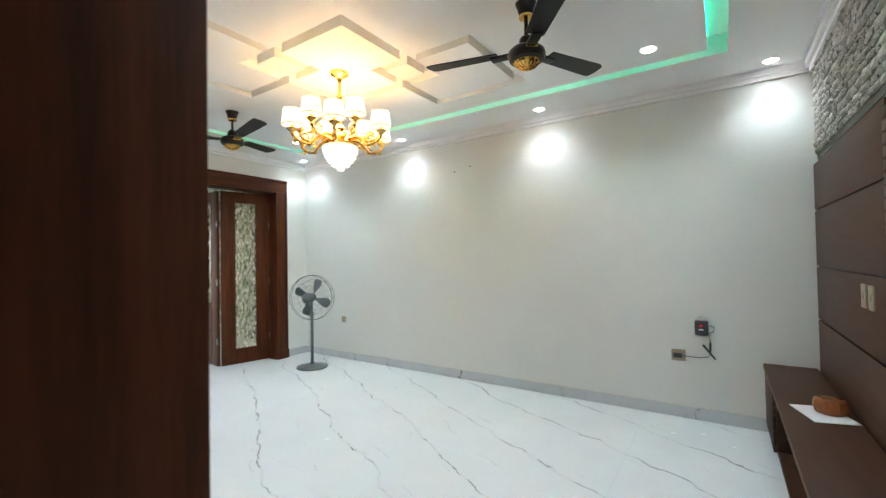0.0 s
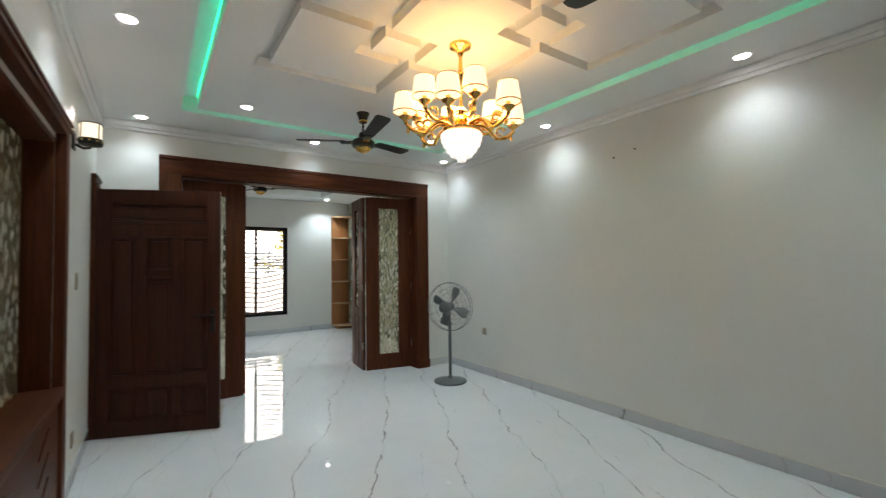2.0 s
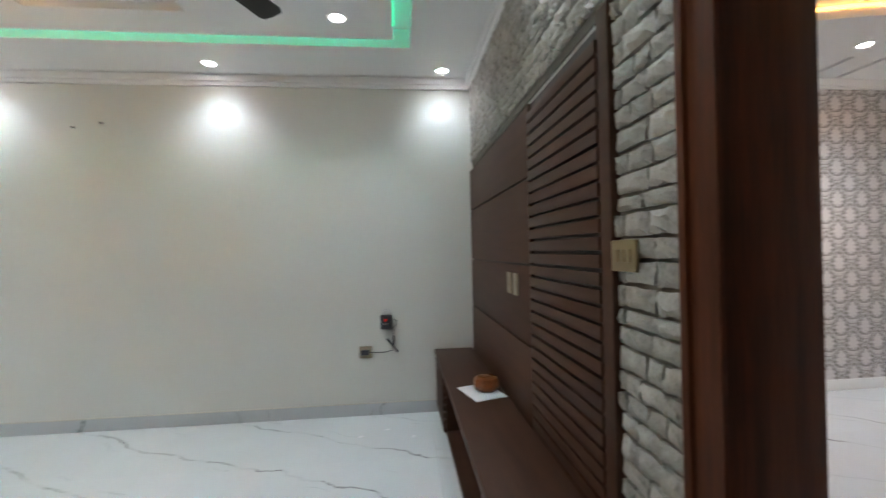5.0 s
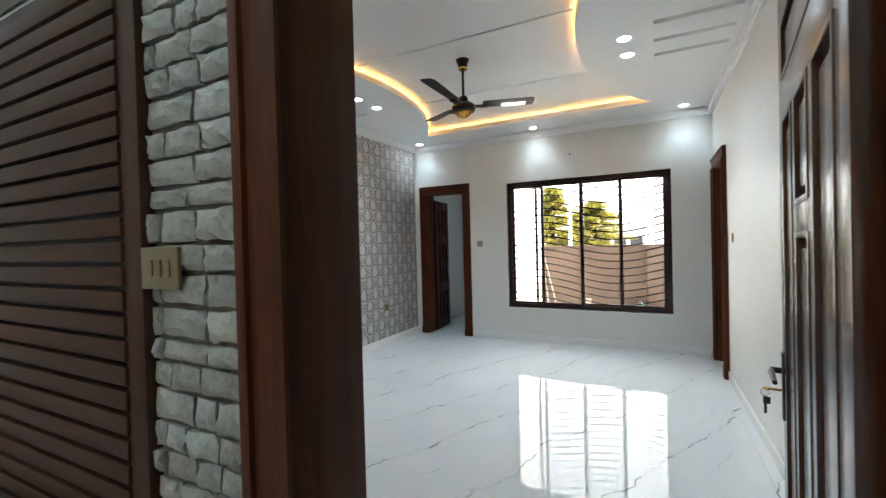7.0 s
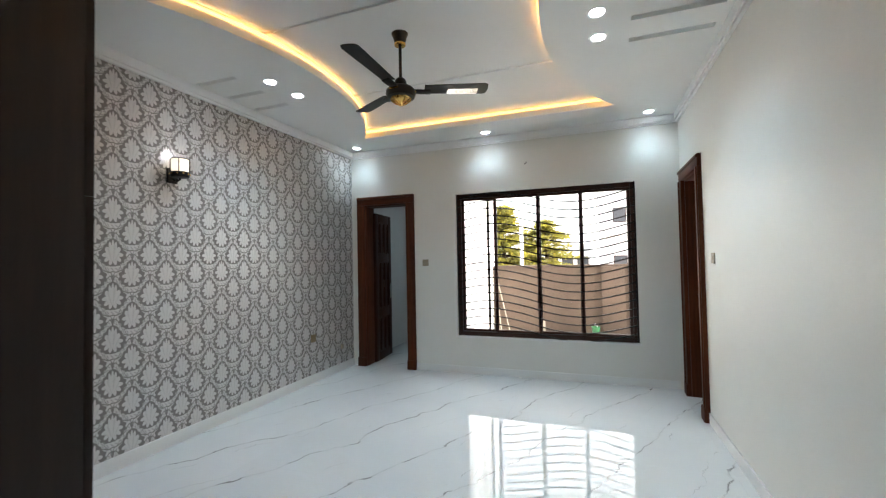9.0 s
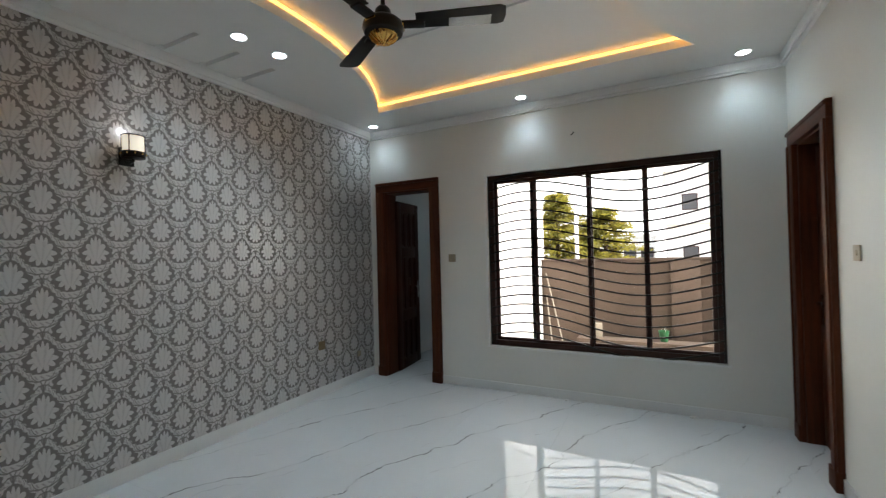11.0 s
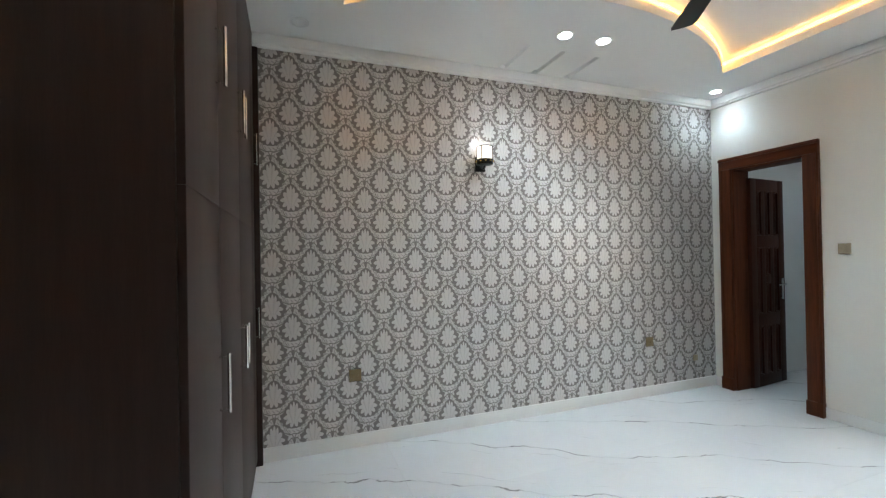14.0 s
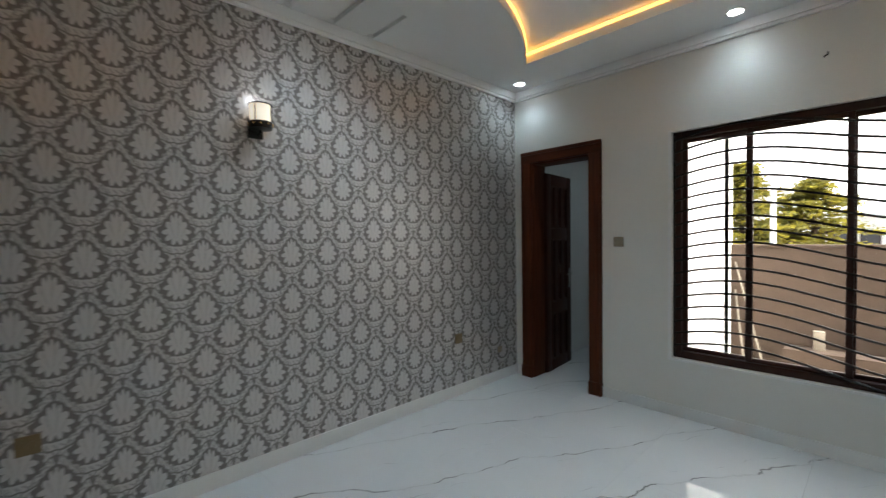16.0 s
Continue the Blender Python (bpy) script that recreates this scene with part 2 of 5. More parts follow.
    links.new(ramp(nodes, links, pat, [(0.05, (0.215, 0.198, 0.187)), (0.95, (0.63, 0.607, 0.59))]), bsdf.inputs["Base Color"])
    links.new(mm.add(mm.mul(pat, 0.36), 0.16), bsdf.inputs["Metallic"])
    links.new(mm.sub(0.48, mm.mul(pat, 0.11)), bsdf.inputs["Roughness"])
    bump(nodes, links, bsdf, pat, 0.35, 0.002)
    return m


DAMASK_X, DAMASK_Z = 0.260, 0.305
DAMASK = damask()


def leafy():
    m, nodes, links, bsdf = tree("leaf_print_wallpaper")
    co = nodes.new("ShaderNodeTexCoord").outputs["Object"]
    vor = nodes.new("ShaderNodeTexVoronoi")
    mp = nodes.new("ShaderNodeMapping")
    mp.inputs["Scale"].default_value, mp.inputs["Rotation"].default_value = (30, 30, 12), (0, 0.5, 0)
    links.new(co, mp.inputs[0])
    links.new(mp.outputs[0], vor.inputs["Vector"])
    vor.inputs["Scale"].default_value = 1.0
    links.new(ramp(nodes, links, vor.outputs["Color"], [(0.15, (0.03, 0.08, 0.06)), (0.35, (0.12, 0.20, 0.14)), (0.55, (0.42, 0.46, 0.36)), (0.85, (0.68, 0.68, 0.58))]), bsdf.inputs["Base Color"])
    bsdf.inputs["Roughness"].default_value = 0.6
    return m


LEAFY = leafy()


def jali():
    """Clear tinted glass etched with small pale leaf marks."""
    m, nodes, links, bsdf = tree("etched_glass")
    co = nodes.new("ShaderNodeTexCoord").outputs["Object"]
    mp = nodes.new("ShaderNodeMapping")
    mp.inputs["Scale"].default_value = (30, 30, 12)
    links.new(co, mp.inputs[0])
    vor = nodes.new("ShaderNodeTexVoronoi")
    vor.inputs["Scale"].default_value = 1.0
    links.new(mp.outputs[0], vor.inputs["Vector"])
    mm = Maths(nodes, links)
    mark = mm.step(vor.outputs["Distance"], 0.36, 0.05)
    links.new(ramp(nodes, links, mark, [(0.2, (0.76, 0.70, 0.55)), (0.8, (0.60, 0.57, 0.46))]), bsdf.inputs["Base Color"])
    links.new(mm.add(mm.mul(mark, 0.3), 0.05), bsdf.inputs["Roughness"])
    links.new(mm.sub(0.93, mm.mul(mark, 0.68)), bsdf.inputs["Transmission Weight"])
    bsdf.inputs["IOR"].default_value = 1.15
    bump(nodes, links, bsdf, mark, 0.3, 0.003)
    return m


JALI = jali()


def glass():
    m, nodes, links, bsdf = tree("window_glass")
    bsdf.inputs["Base Color"].default_value = (0.96, 0.98, 0.97, 1)
    bsdf.inputs["Roughness"].default_value = 0.0
    bsdf.inputs["Transmission Weight"].default_value = 1.0
    bsdf.inputs["IOR"].default_value = 1.02
    return m


GLASS = glass()


def stone():
    m, nodes, links, bsdf = tree("split_face_stone")
    co = nodes.new("ShaderNodeTexCoord").outputs["Object"]
    rnd = nodes.new("ShaderNodeObjectInfo").outputs["Random"]
    isl = nodes.new("ShaderNodeNewGeometry").outputs["Random Per Island"]
    mm = Maths(nodes, links)
    big, small = noise_tex(nodes, links, co, 14, 5, 0.65), noise_tex(nodes, links, co, 90, 4, 0.65)
    t = mm.add(mm.add(mm.mul(big, 0.45), mm.mul(small, 0.3)), mm.add(mm.mul(rnd, 0.12), mm.mul(isl, 0.14)))
    links.new(ramp(nodes, links, t, [(0.3, (0.17, 0.155, 0.13)), (0.52, (0.36, 0.33, 0.285)), (0.75, (0.52, 0.49, 0.44))]), bsdf.inputs["Base Color"])
    links.new(mm.add(0.35, mm.mul(small, 0.3)), bsdf.inputs["Roughness"])
    bump(nodes, links, bsdf, mm.add(big, mm.mul(small, 0.5)), 0.6, 0.012)
    return m


STONE = stone()
MORTAR = mottled("dark_mortar", (0.14, 0.128, 0.108), (0.21, 0.19, 0.16), 0.9, 10, 90, 0.3)


# ---------------------------------------------------------------- mesh helpers
def box(bm, x0, x1, y0, y1, z0, z1, bev=0.0):
    vs = [bm.verts.new((x, y, z)) for x in (x0, x1) for y in (y0, y1) for z in (z0, z1)]
    fs = []
    for q in ((0, 1, 3, 2), (4, 6, 7, 5), (0, 4, 5, 1), (2, 3, 7, 6), (0, 2, 6, 4), (1, 5, 7, 3)):
        fs.append(bm.faces.new([vs[i] for i in q]))
    if bev:
        es = {e for f in fs for e in f.edges}
        bmesh.ops.bevel(bm, geom=list(es), offset=bev, segments=2, profile=0.6, affect="EDGES")


def lathe(bm, profile, seg=24, centre=(0, 0, 0)):
    """Rings of (radius, z) joined round an upright axis."""
    rings = []
    for r, z in profile:
        r = max(r, 0.0004)
        rings.append([bm.verts.new((centre[0] + r * math.cos(2 * math.pi * i / seg), centre[1] + r * math.sin(2 * math.pi * i / seg), centre[2] + z)) for i in range(seg)])
    for a, b in zip(rings, rings[1:]):
        for i in range(seg):
            bm.faces.new((a[i], a[(i + 1) % seg], b[(i + 1) % seg], b[i]))
    bm.faces.new(rings[0][::-1])
    bm.faces.new(rings[-1])


def tube(bm, pts, r, seg=8, closed=False):
    pts = [Vector(p) for p in pts]
    rings, n, up = [], len(pts), Vector((0, 0, 1))
    for i, p in enumerate(pts):
        a = pts[(i - 1) % n] if closed or i > 0 else p
        b = pts[(i + 1) % n] if closed or i < n - 1 else p
        d = (b - a).normalized()
        side = d.cross(up) if abs(d.z) < 0.95 else d.cross(Vector((1, 0, 0)))
        side.normalize()
        up2 = side.cross(d)
        rr = r[i] if isinstance(r, (list, tuple)) else r
        rings.append([bm.verts.new(p + rr * (math.cos(2 * math.pi * k / seg) * side + math.sin(2 * math.pi * k / seg) * up2)) for k in range(seg)])
    pairs = list(zip(rings, rings[1:])) + ([(rings[-1], rings[0])] if closed else [])
    for a, b in pairs:
        for k in range(seg):
            bm.faces.new((a[k], a[(k + 1) % seg], b[(k + 1) % seg], b[k]))
    if not closed:
        bm.faces.new(rings[0][::-1])
        bm.faces.new(rings[-1])


def part(name, bm, material, parent=None, label="", smooth=False):
    """One mesh object from a bmesh, under a thing or a part."""
    bmesh.ops.recalc_face_normals(bm, faces=bm.faces)
    me = bpy.data.meshes.new(name)
    bm.to_mesh(me)
    bm.free()
    me.materials.append(material)
    if smooth:
        me.polygons.foreach_set("use_smooth", [True] * len(me.polygons))
        me.set_sharp_from_angle(angle=radians(38))
    ob = new(name, me)
    ob.parent = parent
    return tagged(ob, label)


def boxes(name, material, *args, parent=None, label="", bev=0.0):
    bm = bmesh.new()
    for a in args:
        box(bm, *a, bev=bev)
    return part(name, bm, material, parent, label, smooth=bev > 0)


def thing(name, label, category, group="", m=None):
    e = new(name)
    e.empty_display_size = 0.1
    tagged(e, label, category, group)
    if m is not None:
        e.matrix_basis = m
    return e


def structure(ob, label, category):
    return tagged(ob, label, category, kind="structure")


def wall(name, axis, p0, p1, a0, a1, z1, holes, material, label):
    """A wall between p0 and p1 across axis, from a0 to a1 along the other, with holes (a, b, z0, z1)."""
    bm = bmesh.new()
    cuts = sorted({a0, a1, *[h[0] for h in holes], *[h[1] for h in holes]})
    for a, b in zip(cuts, cuts[1:]):
        mid, spans, z = (a + b) / 2, [], 0.0
        for h in sorted((h for h in holes if h[0] < mid < h[1]), key=lambda h: h[2]):
            if h[2] > z:
                spans.append((z, h[2]))
            z = h[3]
        if z < z1:
            spans.append((z, z1))
        for s0, s1 in spans:
            if axis == "x":
                box(bm, p0, p1, a, b, s0, s1)
            else:
                box(bm, a, b, p0, p1, s0, s1)
    return structure(part(name, bm, material), label, "wall")


# ---------------------------------------------------------------- the large structure
XA, XB = 0.69, 0.90          # television wall, lounge face and bedroom face
YN, YNB = 4.372, 4.312       # north walls of lounge and bedroom
YS, YSB = 0.30, 0.24         # south walls
XW, XE = -5.35, 5.995        # west wall of lounge, east wall of bedroom
XD = -9.7                    # far wall of the drawing room
H, HA = 2.953, 2.90
SLAB = 3.35

structure(boxes("floor", mottled("grout", (0.66, 0.67, 0.67), (0.76, 0.77, 0.77), 0.6), (XD - 0.2, XE + 0.23, -2.4, 4.79, -0.36, -0.008), (XE + 0.231, 8.1, 2.85, 4.6, -0.36, -0.008)), "pale grout bed under polished floor tiles", "floor")
structure(boxes("roof_slab", CEIL, (XD - 0.2, XE + 0.3, -2.4, 4.79, SLAB, SLAB + 0.15), (XE + 0.301, 8.15, 2.83, 4.7, SLAB, SLAB + 0.15)), "plain concrete slab above the ceilings", "ceiling")

wall("wall_north", "y", YN, YN + 0.25, XW - 0.2, XA, SLAB, [], WALL, "cream painted plain wall of the lounge")
wall("wall_television", "x", XA, XB, -0.1, YN + 0.25, SLAB, [(0.56, 1.545, 0, 2.29)], WALL, "wall between lounge and bedroom with a doorway")
wall("wall_west", "x", XW - 0.2, XW, -0.1, YN, SLAB, [(0.95, 3.84, 0, 2.44)], WALL, "cream wall with a wide framed doorway")
wall("wall_south", "y", YS - 0.23, YS, XW - 0.2, XA, SLAB, [(-5.27, -5.04, 0, 2.2), (-3.38, -2.10, 0.82, 2.2), (-0.372, 0.60, 0, 2.25)], WALL, "cream wall with doorways and an inner window")
wall("wall_bedroom_north", "y", YNB, YNB + 0.25, XB, XE + 0.23, SLAB, [], DAMASK, "wall papered in silver-grey damask")
wall("wall_bedroom_east", "x", XE, XE + 0.23, YSB - 0.25, YNB, SLAB, [(0.68, 2.785, 0.465, 2.268), (3.445, 4.131, 0, 2.223)], WALL, "cream wall with a wide window and a bathroom door")
wall("wall_bedroom_south", "y", YSB - 0.23, YSB, XB, XE, SLAB, [(5.125, 5.80, 0, 2.215)], WALL, "cream wall with a doorway beside the corner")
wall("wall_drawing_west", "x", XD - 0.22, XD, -0.6, 4.79, SLAB, [(1.9, 3.165, 0.39, 2.285)], WALL, "cream wall of the drawing room with a barred window")
wall("wall_drawing_north", "y", 4.56, 4.79, XD, XW - 0.2, SLAB, [], LEAFY, "wall papered in a green leaf print")
wall("wall_drawing_south", "y", -0.62, -0.4, XD, XW - 0.2, SLAB, [], WALL, "plain cream wall of the drawing room")
# plain walls that close the place
wall("wall_hall_south", "y", -2.4, -2.2, XW - 0.2, XE + 0.23, SLAB, [], WALL, "plain wall of the entrance hall")
wall("wall_hall_west", "x", XW - 0.2, XW, -2.2, -0.1, SLAB, [], WALL, "plain wall of the entrance hall")
wall("wall_hall_east", "x", XE, XE + 0.23, -2.2, YSB - 0.25, SLAB, [], WALL, "plain wall behind the bedroom")
wall("wall_bath_south", "y", 2.85, 3.0, XE + 0.23, 8.2, SLAB, [], WHITE, "white tiled wall of the bathroom")
wall("wall_bath_north", "y", YNB, YNB + 0.25, XE + 0.23, 8.1, SLAB, [], WHITE, "white tiled wall of the bathroom")
wall("wall_bath_east", "x", 7.9, 8.1, 2.85, YNB + 0.25, SLAB, [], WHITE, "white tiled wall of the bathroom")


def slab_with_grooves(bm, x0, x1, y0, y1, z, grooves, depth, top):
    """The underside of a ceiling, with straight grooves (x0, x1, y0, y1) sunk into it."""
    xs = sorted({x0, x1, *[v for g in grooves for v in g[:2] if x0 < v < x1]})
    ys = sorted({y0, y1, *[v for g in grooves for v in g[2:] if y0 < v < y1]})
    up = {}
    for i, (a, b) in enumerate(zip(xs, xs[1:])):
        for j, (c, d) in enumerate(zip(ys, ys[1:])):
            mx, my = (a + b) / 2, (c + d) / 2
            up[i, j] = any(g[0] < mx < g[1] and g[2] < my < g[3] for g in grooves)
            zz = z + depth if up[i, j] else z
            bm.faces.new([bm.verts.new(p) for p in ((a, c, zz), (a, d, zz), (b, d, zz), (b, c, zz))])
    for (i, j), u in up.items():
        for di, dj in ((1, 0), (0, 1)):
            o = up.get((i + di, j + dj))
            if o is None or o == u:
                continue
            if di:
                x = xs[i + 1]
                q = ((x, ys[j], z), (x, ys[j + 1], z), (x, ys[j + 1], z + depth), (x, ys[j], z + depth))
            else:
                y = ys[j + 1]
                q = ((xs[i], y, z), (xs[i + 1], y, z), (xs[i + 1], y, z + depth), (xs[i], y, z + depth))
            bm.faces.new([bm.verts.new(p) for p in q])
    return top


def outline(x0, x1, y0, y1, w):
    """Four grooves round a rectangle, inside its edge."""
    return [(x0, x1, y0, y0 + w), (x0, x1, y1 - w, y1), (x0, x0 + w, y0, y1), (x1 - w, x1, y0, y1)]


# lounge ceiling: a dropped ring, a lit groove, and a carved inner panel
GX0, GX1, GY0, GY1, GW = -4.71, 0.130, 0.95, 3.80, 0.12
bm = bmesh.new()
box(bm, XW, XA, YS, GY0, HA, HA + 0.14)
box(bm, XW, XA, GY1, YN, HA, HA + 0.14)
box(bm, XW, GX0, GY0, GY1, HA, HA + 0.14)
box(bm, GX1, XA, GY0, GY1, HA, HA + 0.14)
box(bm, XW, XA, YS, YN, HA + 0.145, HA + 0.18)
IX0, IX1, IY0, IY1 = GX0 + GW, GX1 - GW, GY0 + GW, GY1 - GW
W = 0.085
carved = outline(-3.405, -2.475, 1.33, 2.275, W) + outline(-2.86, -1.785, 1.85, 2.89, W) + outline(-2.165, -1.255, 2.50, 3.41, W)
slab_with_grooves(bm, IX0, IX1, IY0, IY1, HA, carved, 0.07, 0)
for a in ((IX0, IX0 + 0.012, IY0, IY1), (IX1 - 0.012, IX1, IY0, IY1), (IX0 + 0.012, IX1 - 0.012, IY0, IY0 + 0.012), (IX0 + 0.012, IX1 - 0.012, IY1 - 0.012, IY1)):
    box(bm, *a, HA - 0.003, HA + 0.14)
structure(part("ceiling_lounge", bm, CEIL), "white plaster ceiling with a lit groove and carved squares", "ceiling")

# hall and drawing room ceilings
structure(boxes("ceiling_hall", CEIL, (XW - 0.2, 6.2, -2.4, YS - 0.23, HA, HA + 0.1)), "plain white ceiling of the hall", "ceiling")
structure(boxes("ceiling_drawing_room", CEIL, (XD, XW - 0.2, -0.4, 0.5, 2.9, 3.05), (XD, XW - 0.2, 3.7, 4.56, 2.9, 3.05), (XD, -9.1, 0.5, 3.7, 2.9, 3.05), (-6.2, XW - 0.2, 0.5, 3.7, 2.9, 3.05), (XD, XW - 0.2, -0.4, 4.56, 3.06, 3.12)), "white stepped plaster ceiling of the drawing room", "ceiling")
structure(boxes("ceiling_bathroom", CEIL, (XE + 0.23, 7.9, 3.0, YNB, 2.7, 2.8)), "plain white ceiling of the bathroom", "ceiling")

# bedroom ceiling: a raised field with two long bowed sides
RX0, RX1, RYC, RW0, RW1 = 2.17, 5.43, 2.325, 0.90, 1.44


def bow(x):
    """Half width of the raised field at x: the arcs come nearest in its middle."""
    half, sag = (RX1 - RX0) / 2, RW1 - RW0
    r = (half * half + sag * sag) / (2 * sag)
    return RW0 + r - math.sqrt(r * r - (x - (RX0 + RX1) / 2) ** 2)


def field_edge(inset=0.0, n=28):
    xs = [RX0 + (RX1 - RX0) * i / n for i in range(n + 1)]
    up = [(x, RYC + bow(x) - inset) for x in xs]
    lo = [(x, RYC - bow(x) + inset) for x in reversed(xs)]
    up[0], up[-1] = (up[0][0] + inset, up[0][1]), (up[-1][0] - inset, up[-1][1])
    lo[0], lo[-1] = (lo[0][0] - inset, lo[0][1]), (lo[-1][0] + inset, lo[-1][1])
    return up + lo


bm = bmesh.new()
STEP = 0.10
edge = field_edge()
n = len(edge) // 2
grooves_n = [(3.49, 3.55, 3.85, YNB - 0.05), (3.80, 3.86, 3.85, YNB - 0.05), (4.12, 4.18, 3.85, YNB - 0.05)]
grooves_s = [(3.48, 3.54, YSB + 0.09, 0.868), (3.79, 3.85, YSB + 0.09, 0.862), (4.08, 4.14, YSB + 0.09, 0.858)]
slab_with_grooves(bm, XB, XE, 3.78, YNB, H, grooves_n, 0.03, 0)
slab_with_grooves(bm, XB, XE, YSB, 0.87, H, grooves_s, 0.03, 0)
slab_with_grooves(bm, XB, RX0, 0.87, 3.78, H, [], 0, 0)
slab_with_grooves(bm, RX1, XE, 0.87, 3.78, H, [], 0, 0)
for i in range(n - 1):
    (xa, ya), (xb, yb) = edge[i], edge[i + 1]
    bm.faces.new([bm.verts.new(p) for p in ((xa, ya, H), (xb, yb, H), (xb, 3.78, H), (xa, 3.78, H))])
    bm.faces.new([bm.verts.new(p) for p in ((xa, 2 * RYC - ya, H), (xb, 2 * RYC - yb, H), (xb, 0.87, H), (xa, 0.87, H))])
for (xa, ya), (xb, yb) in zip(edge, edge[1:] + edge[:1]):
    bm.faces.new([bm.verts.new(p) for p in ((xa, ya, H), (xb, yb, H), (xb, yb, H + STEP), (xa, ya, H + STEP))])
slab_with_grooves(bm, XB, XE, YSB, YNB, H + STEP, [(3.22, 3.25, 0.9, 3.8), (4.42, 4.45, 0.9, 3.8)], 0.015, 0)
structure(part("ceiling_bedroom", bm, CEIL), "white plaster ceiling with a raised bow-sided field", "ceiling")


# led strips in the ceilings
def strip_loop(name, pts, z0, z1, material, label):
    bm = bmesh.new()
    for (xa, ya), (xb, yb) in zip(pts, pts[1:] + pts[:1]):
        bm.faces.new([bm.verts.new(p) for p in ((xa, ya, z0), (xb, yb, z0), (xb, yb, z1), (xa, ya, z1))])
    ob = part(name, bm, material)
    sol = ob.modifiers.new("thickness", "SOLIDIFY")
    sol.thickness = 0.004
    return tagged(ob, label, "led strip")


strip_loop("led_strip", field_edge(0.006), H + 0.066, H + 0.088, LED_WARM, "glowing amber led strip in the bedroom ceiling step")
strip_loop("led_strip", [(IX0 - 0.006, IY0 - 0.006), (IX1 + 0.006, IY0 - 0.006), (IX1 + 0.006, IY1 + 0.006), (IX0 - 0.006, IY1 + 0.006)], HA + 0.10, HA + 0.128, LED_GREEN, "glowing green led strip in the lounge ceiling groove")

# ---------------------------------------------------------------- trim
def run(name, material, label, category, pieces, bev=0.004):
    return structure(boxes(name, material, *pieces, bev=bev), label, category)


SKIRT = marble("grey_white_marble_skirting", (0.56, 0.58, 0.59), (0.66, 0.67, 0.68))
EDGE = mottled("pale_grout_edge", (0.62, 0.58, 0.50), (0.74, 0.70, 0.62), 0.6, 6, 60, 0.05)
run("baseboard_lounge", SKIRT, "grey-white marble baseboard with a thin top edge", "baseboard", [
    (XW, 0.33, YN - 0.012, YN, 0, 0.10), (XW, XW + 0.012, YS, 0.79, 0, 0.10), (XW, XW + 0.012, 4.0, YN - 0.012, 0, 0.10),
    (-4.96, -3.49, YS, YS + 0.012, 0, 0.10)], 0.003)
run("baseboard_bedroom", WHITE, "white glossy baseboard under the wallpaper", "baseboard", [
    (1.645, XE, YNB - 0.014, YNB, 0, 0.10), (XE - 0.012, XE, 0.30, 3.36, 0, 0.09), (XE - 0.012, XE, 4.22, YNB - 0.014, 0, 0.09),
    (XB, 5.04, YSB, YSB + 0.012, 0, 0.09)], 0.003)
run("trim_baseboard_edge", EDGE, "thin pale line along the top of the marble baseboard", "trim", [(XW + 0.012, 0.31, YN - 0.014, YN, 0.1005, 0.107), (XW, XW + 0.014, YS, 0.79, 0.1005, 0.107), (XW, XW + 0.014, 4.0, YN - 0.016, 0.1005, 0.107)], 0.0015)
run("baseboard_drawing_room", SKIRT, "grey-white marble baseboard", "baseboard", [(XD, XD + 0.012, -0.4, 4.56, 0, 0.1)], 0.003)


def cornice(name, x0, x1, y0, y1, z, steps, label):
    """Stepped moulding round a room: each step is (inner reach, outer reach, drop)."""
    pieces = []
    for a, b, d in steps:
        pieces += [(x0 + a, x1 - a, y1 - b, y1 - a, z - d, z - 0.0005), (x0 + a, x1 - a, y0 + a, y0 + b, z - d, z - 0.0005),
                   (x0 + a, x0 + b, y0 + b, y1 - b, z - d, z - 0.0005), (x1 - b, x1 - a, y0 + b, y1 - b, z - d, z - 0.0005)]
    run(name, CEIL, label, "cornice", pieces, 0.005)


cornice("cornice_lounge", XW, XA - 0.02, YS, YN, HA, ((0, 0.026, 0.085), (0.026, 0.050, 0.055), (0.066, 0.080, 0.007)), "stepped white plaster cornice")
cornice("cornice_bedroom", XB, XE, YSB, YNB, H, ((0, 0.026, 0.090), (0.026, 0.044, 0.070)), "stepped white plaster cornice")


# ---------------------------------------------------------------- downlights
def downlight(x, y, z, watts, lit=True, label="round recessed led downlight glowing cool white", group="ceiling downlights"):
    t = thing("ceiling_downlight", label, "downlight", group, pose(x, y, z))
    bm = bmesh.new()
    lathe(bm, [(0.044, -0.001), (0.053, -0.006), (0.062, -0.004), (0.063, 0.0), (0.044, 0.0)], 24)
    part("rim", bm, WHITE, t, smooth=True)
    bm = bmesh.new()
    lathe(bm, [(0.0, -0.012), (0.026, -0.010), (0.044, -0.0035), (0.044, 0.001)], 24)
    part("lens", bm, LAMP_WHITE if lit else WHITE, t)
    if lit:
        downlamp(x, y, z - 0.03, watts)


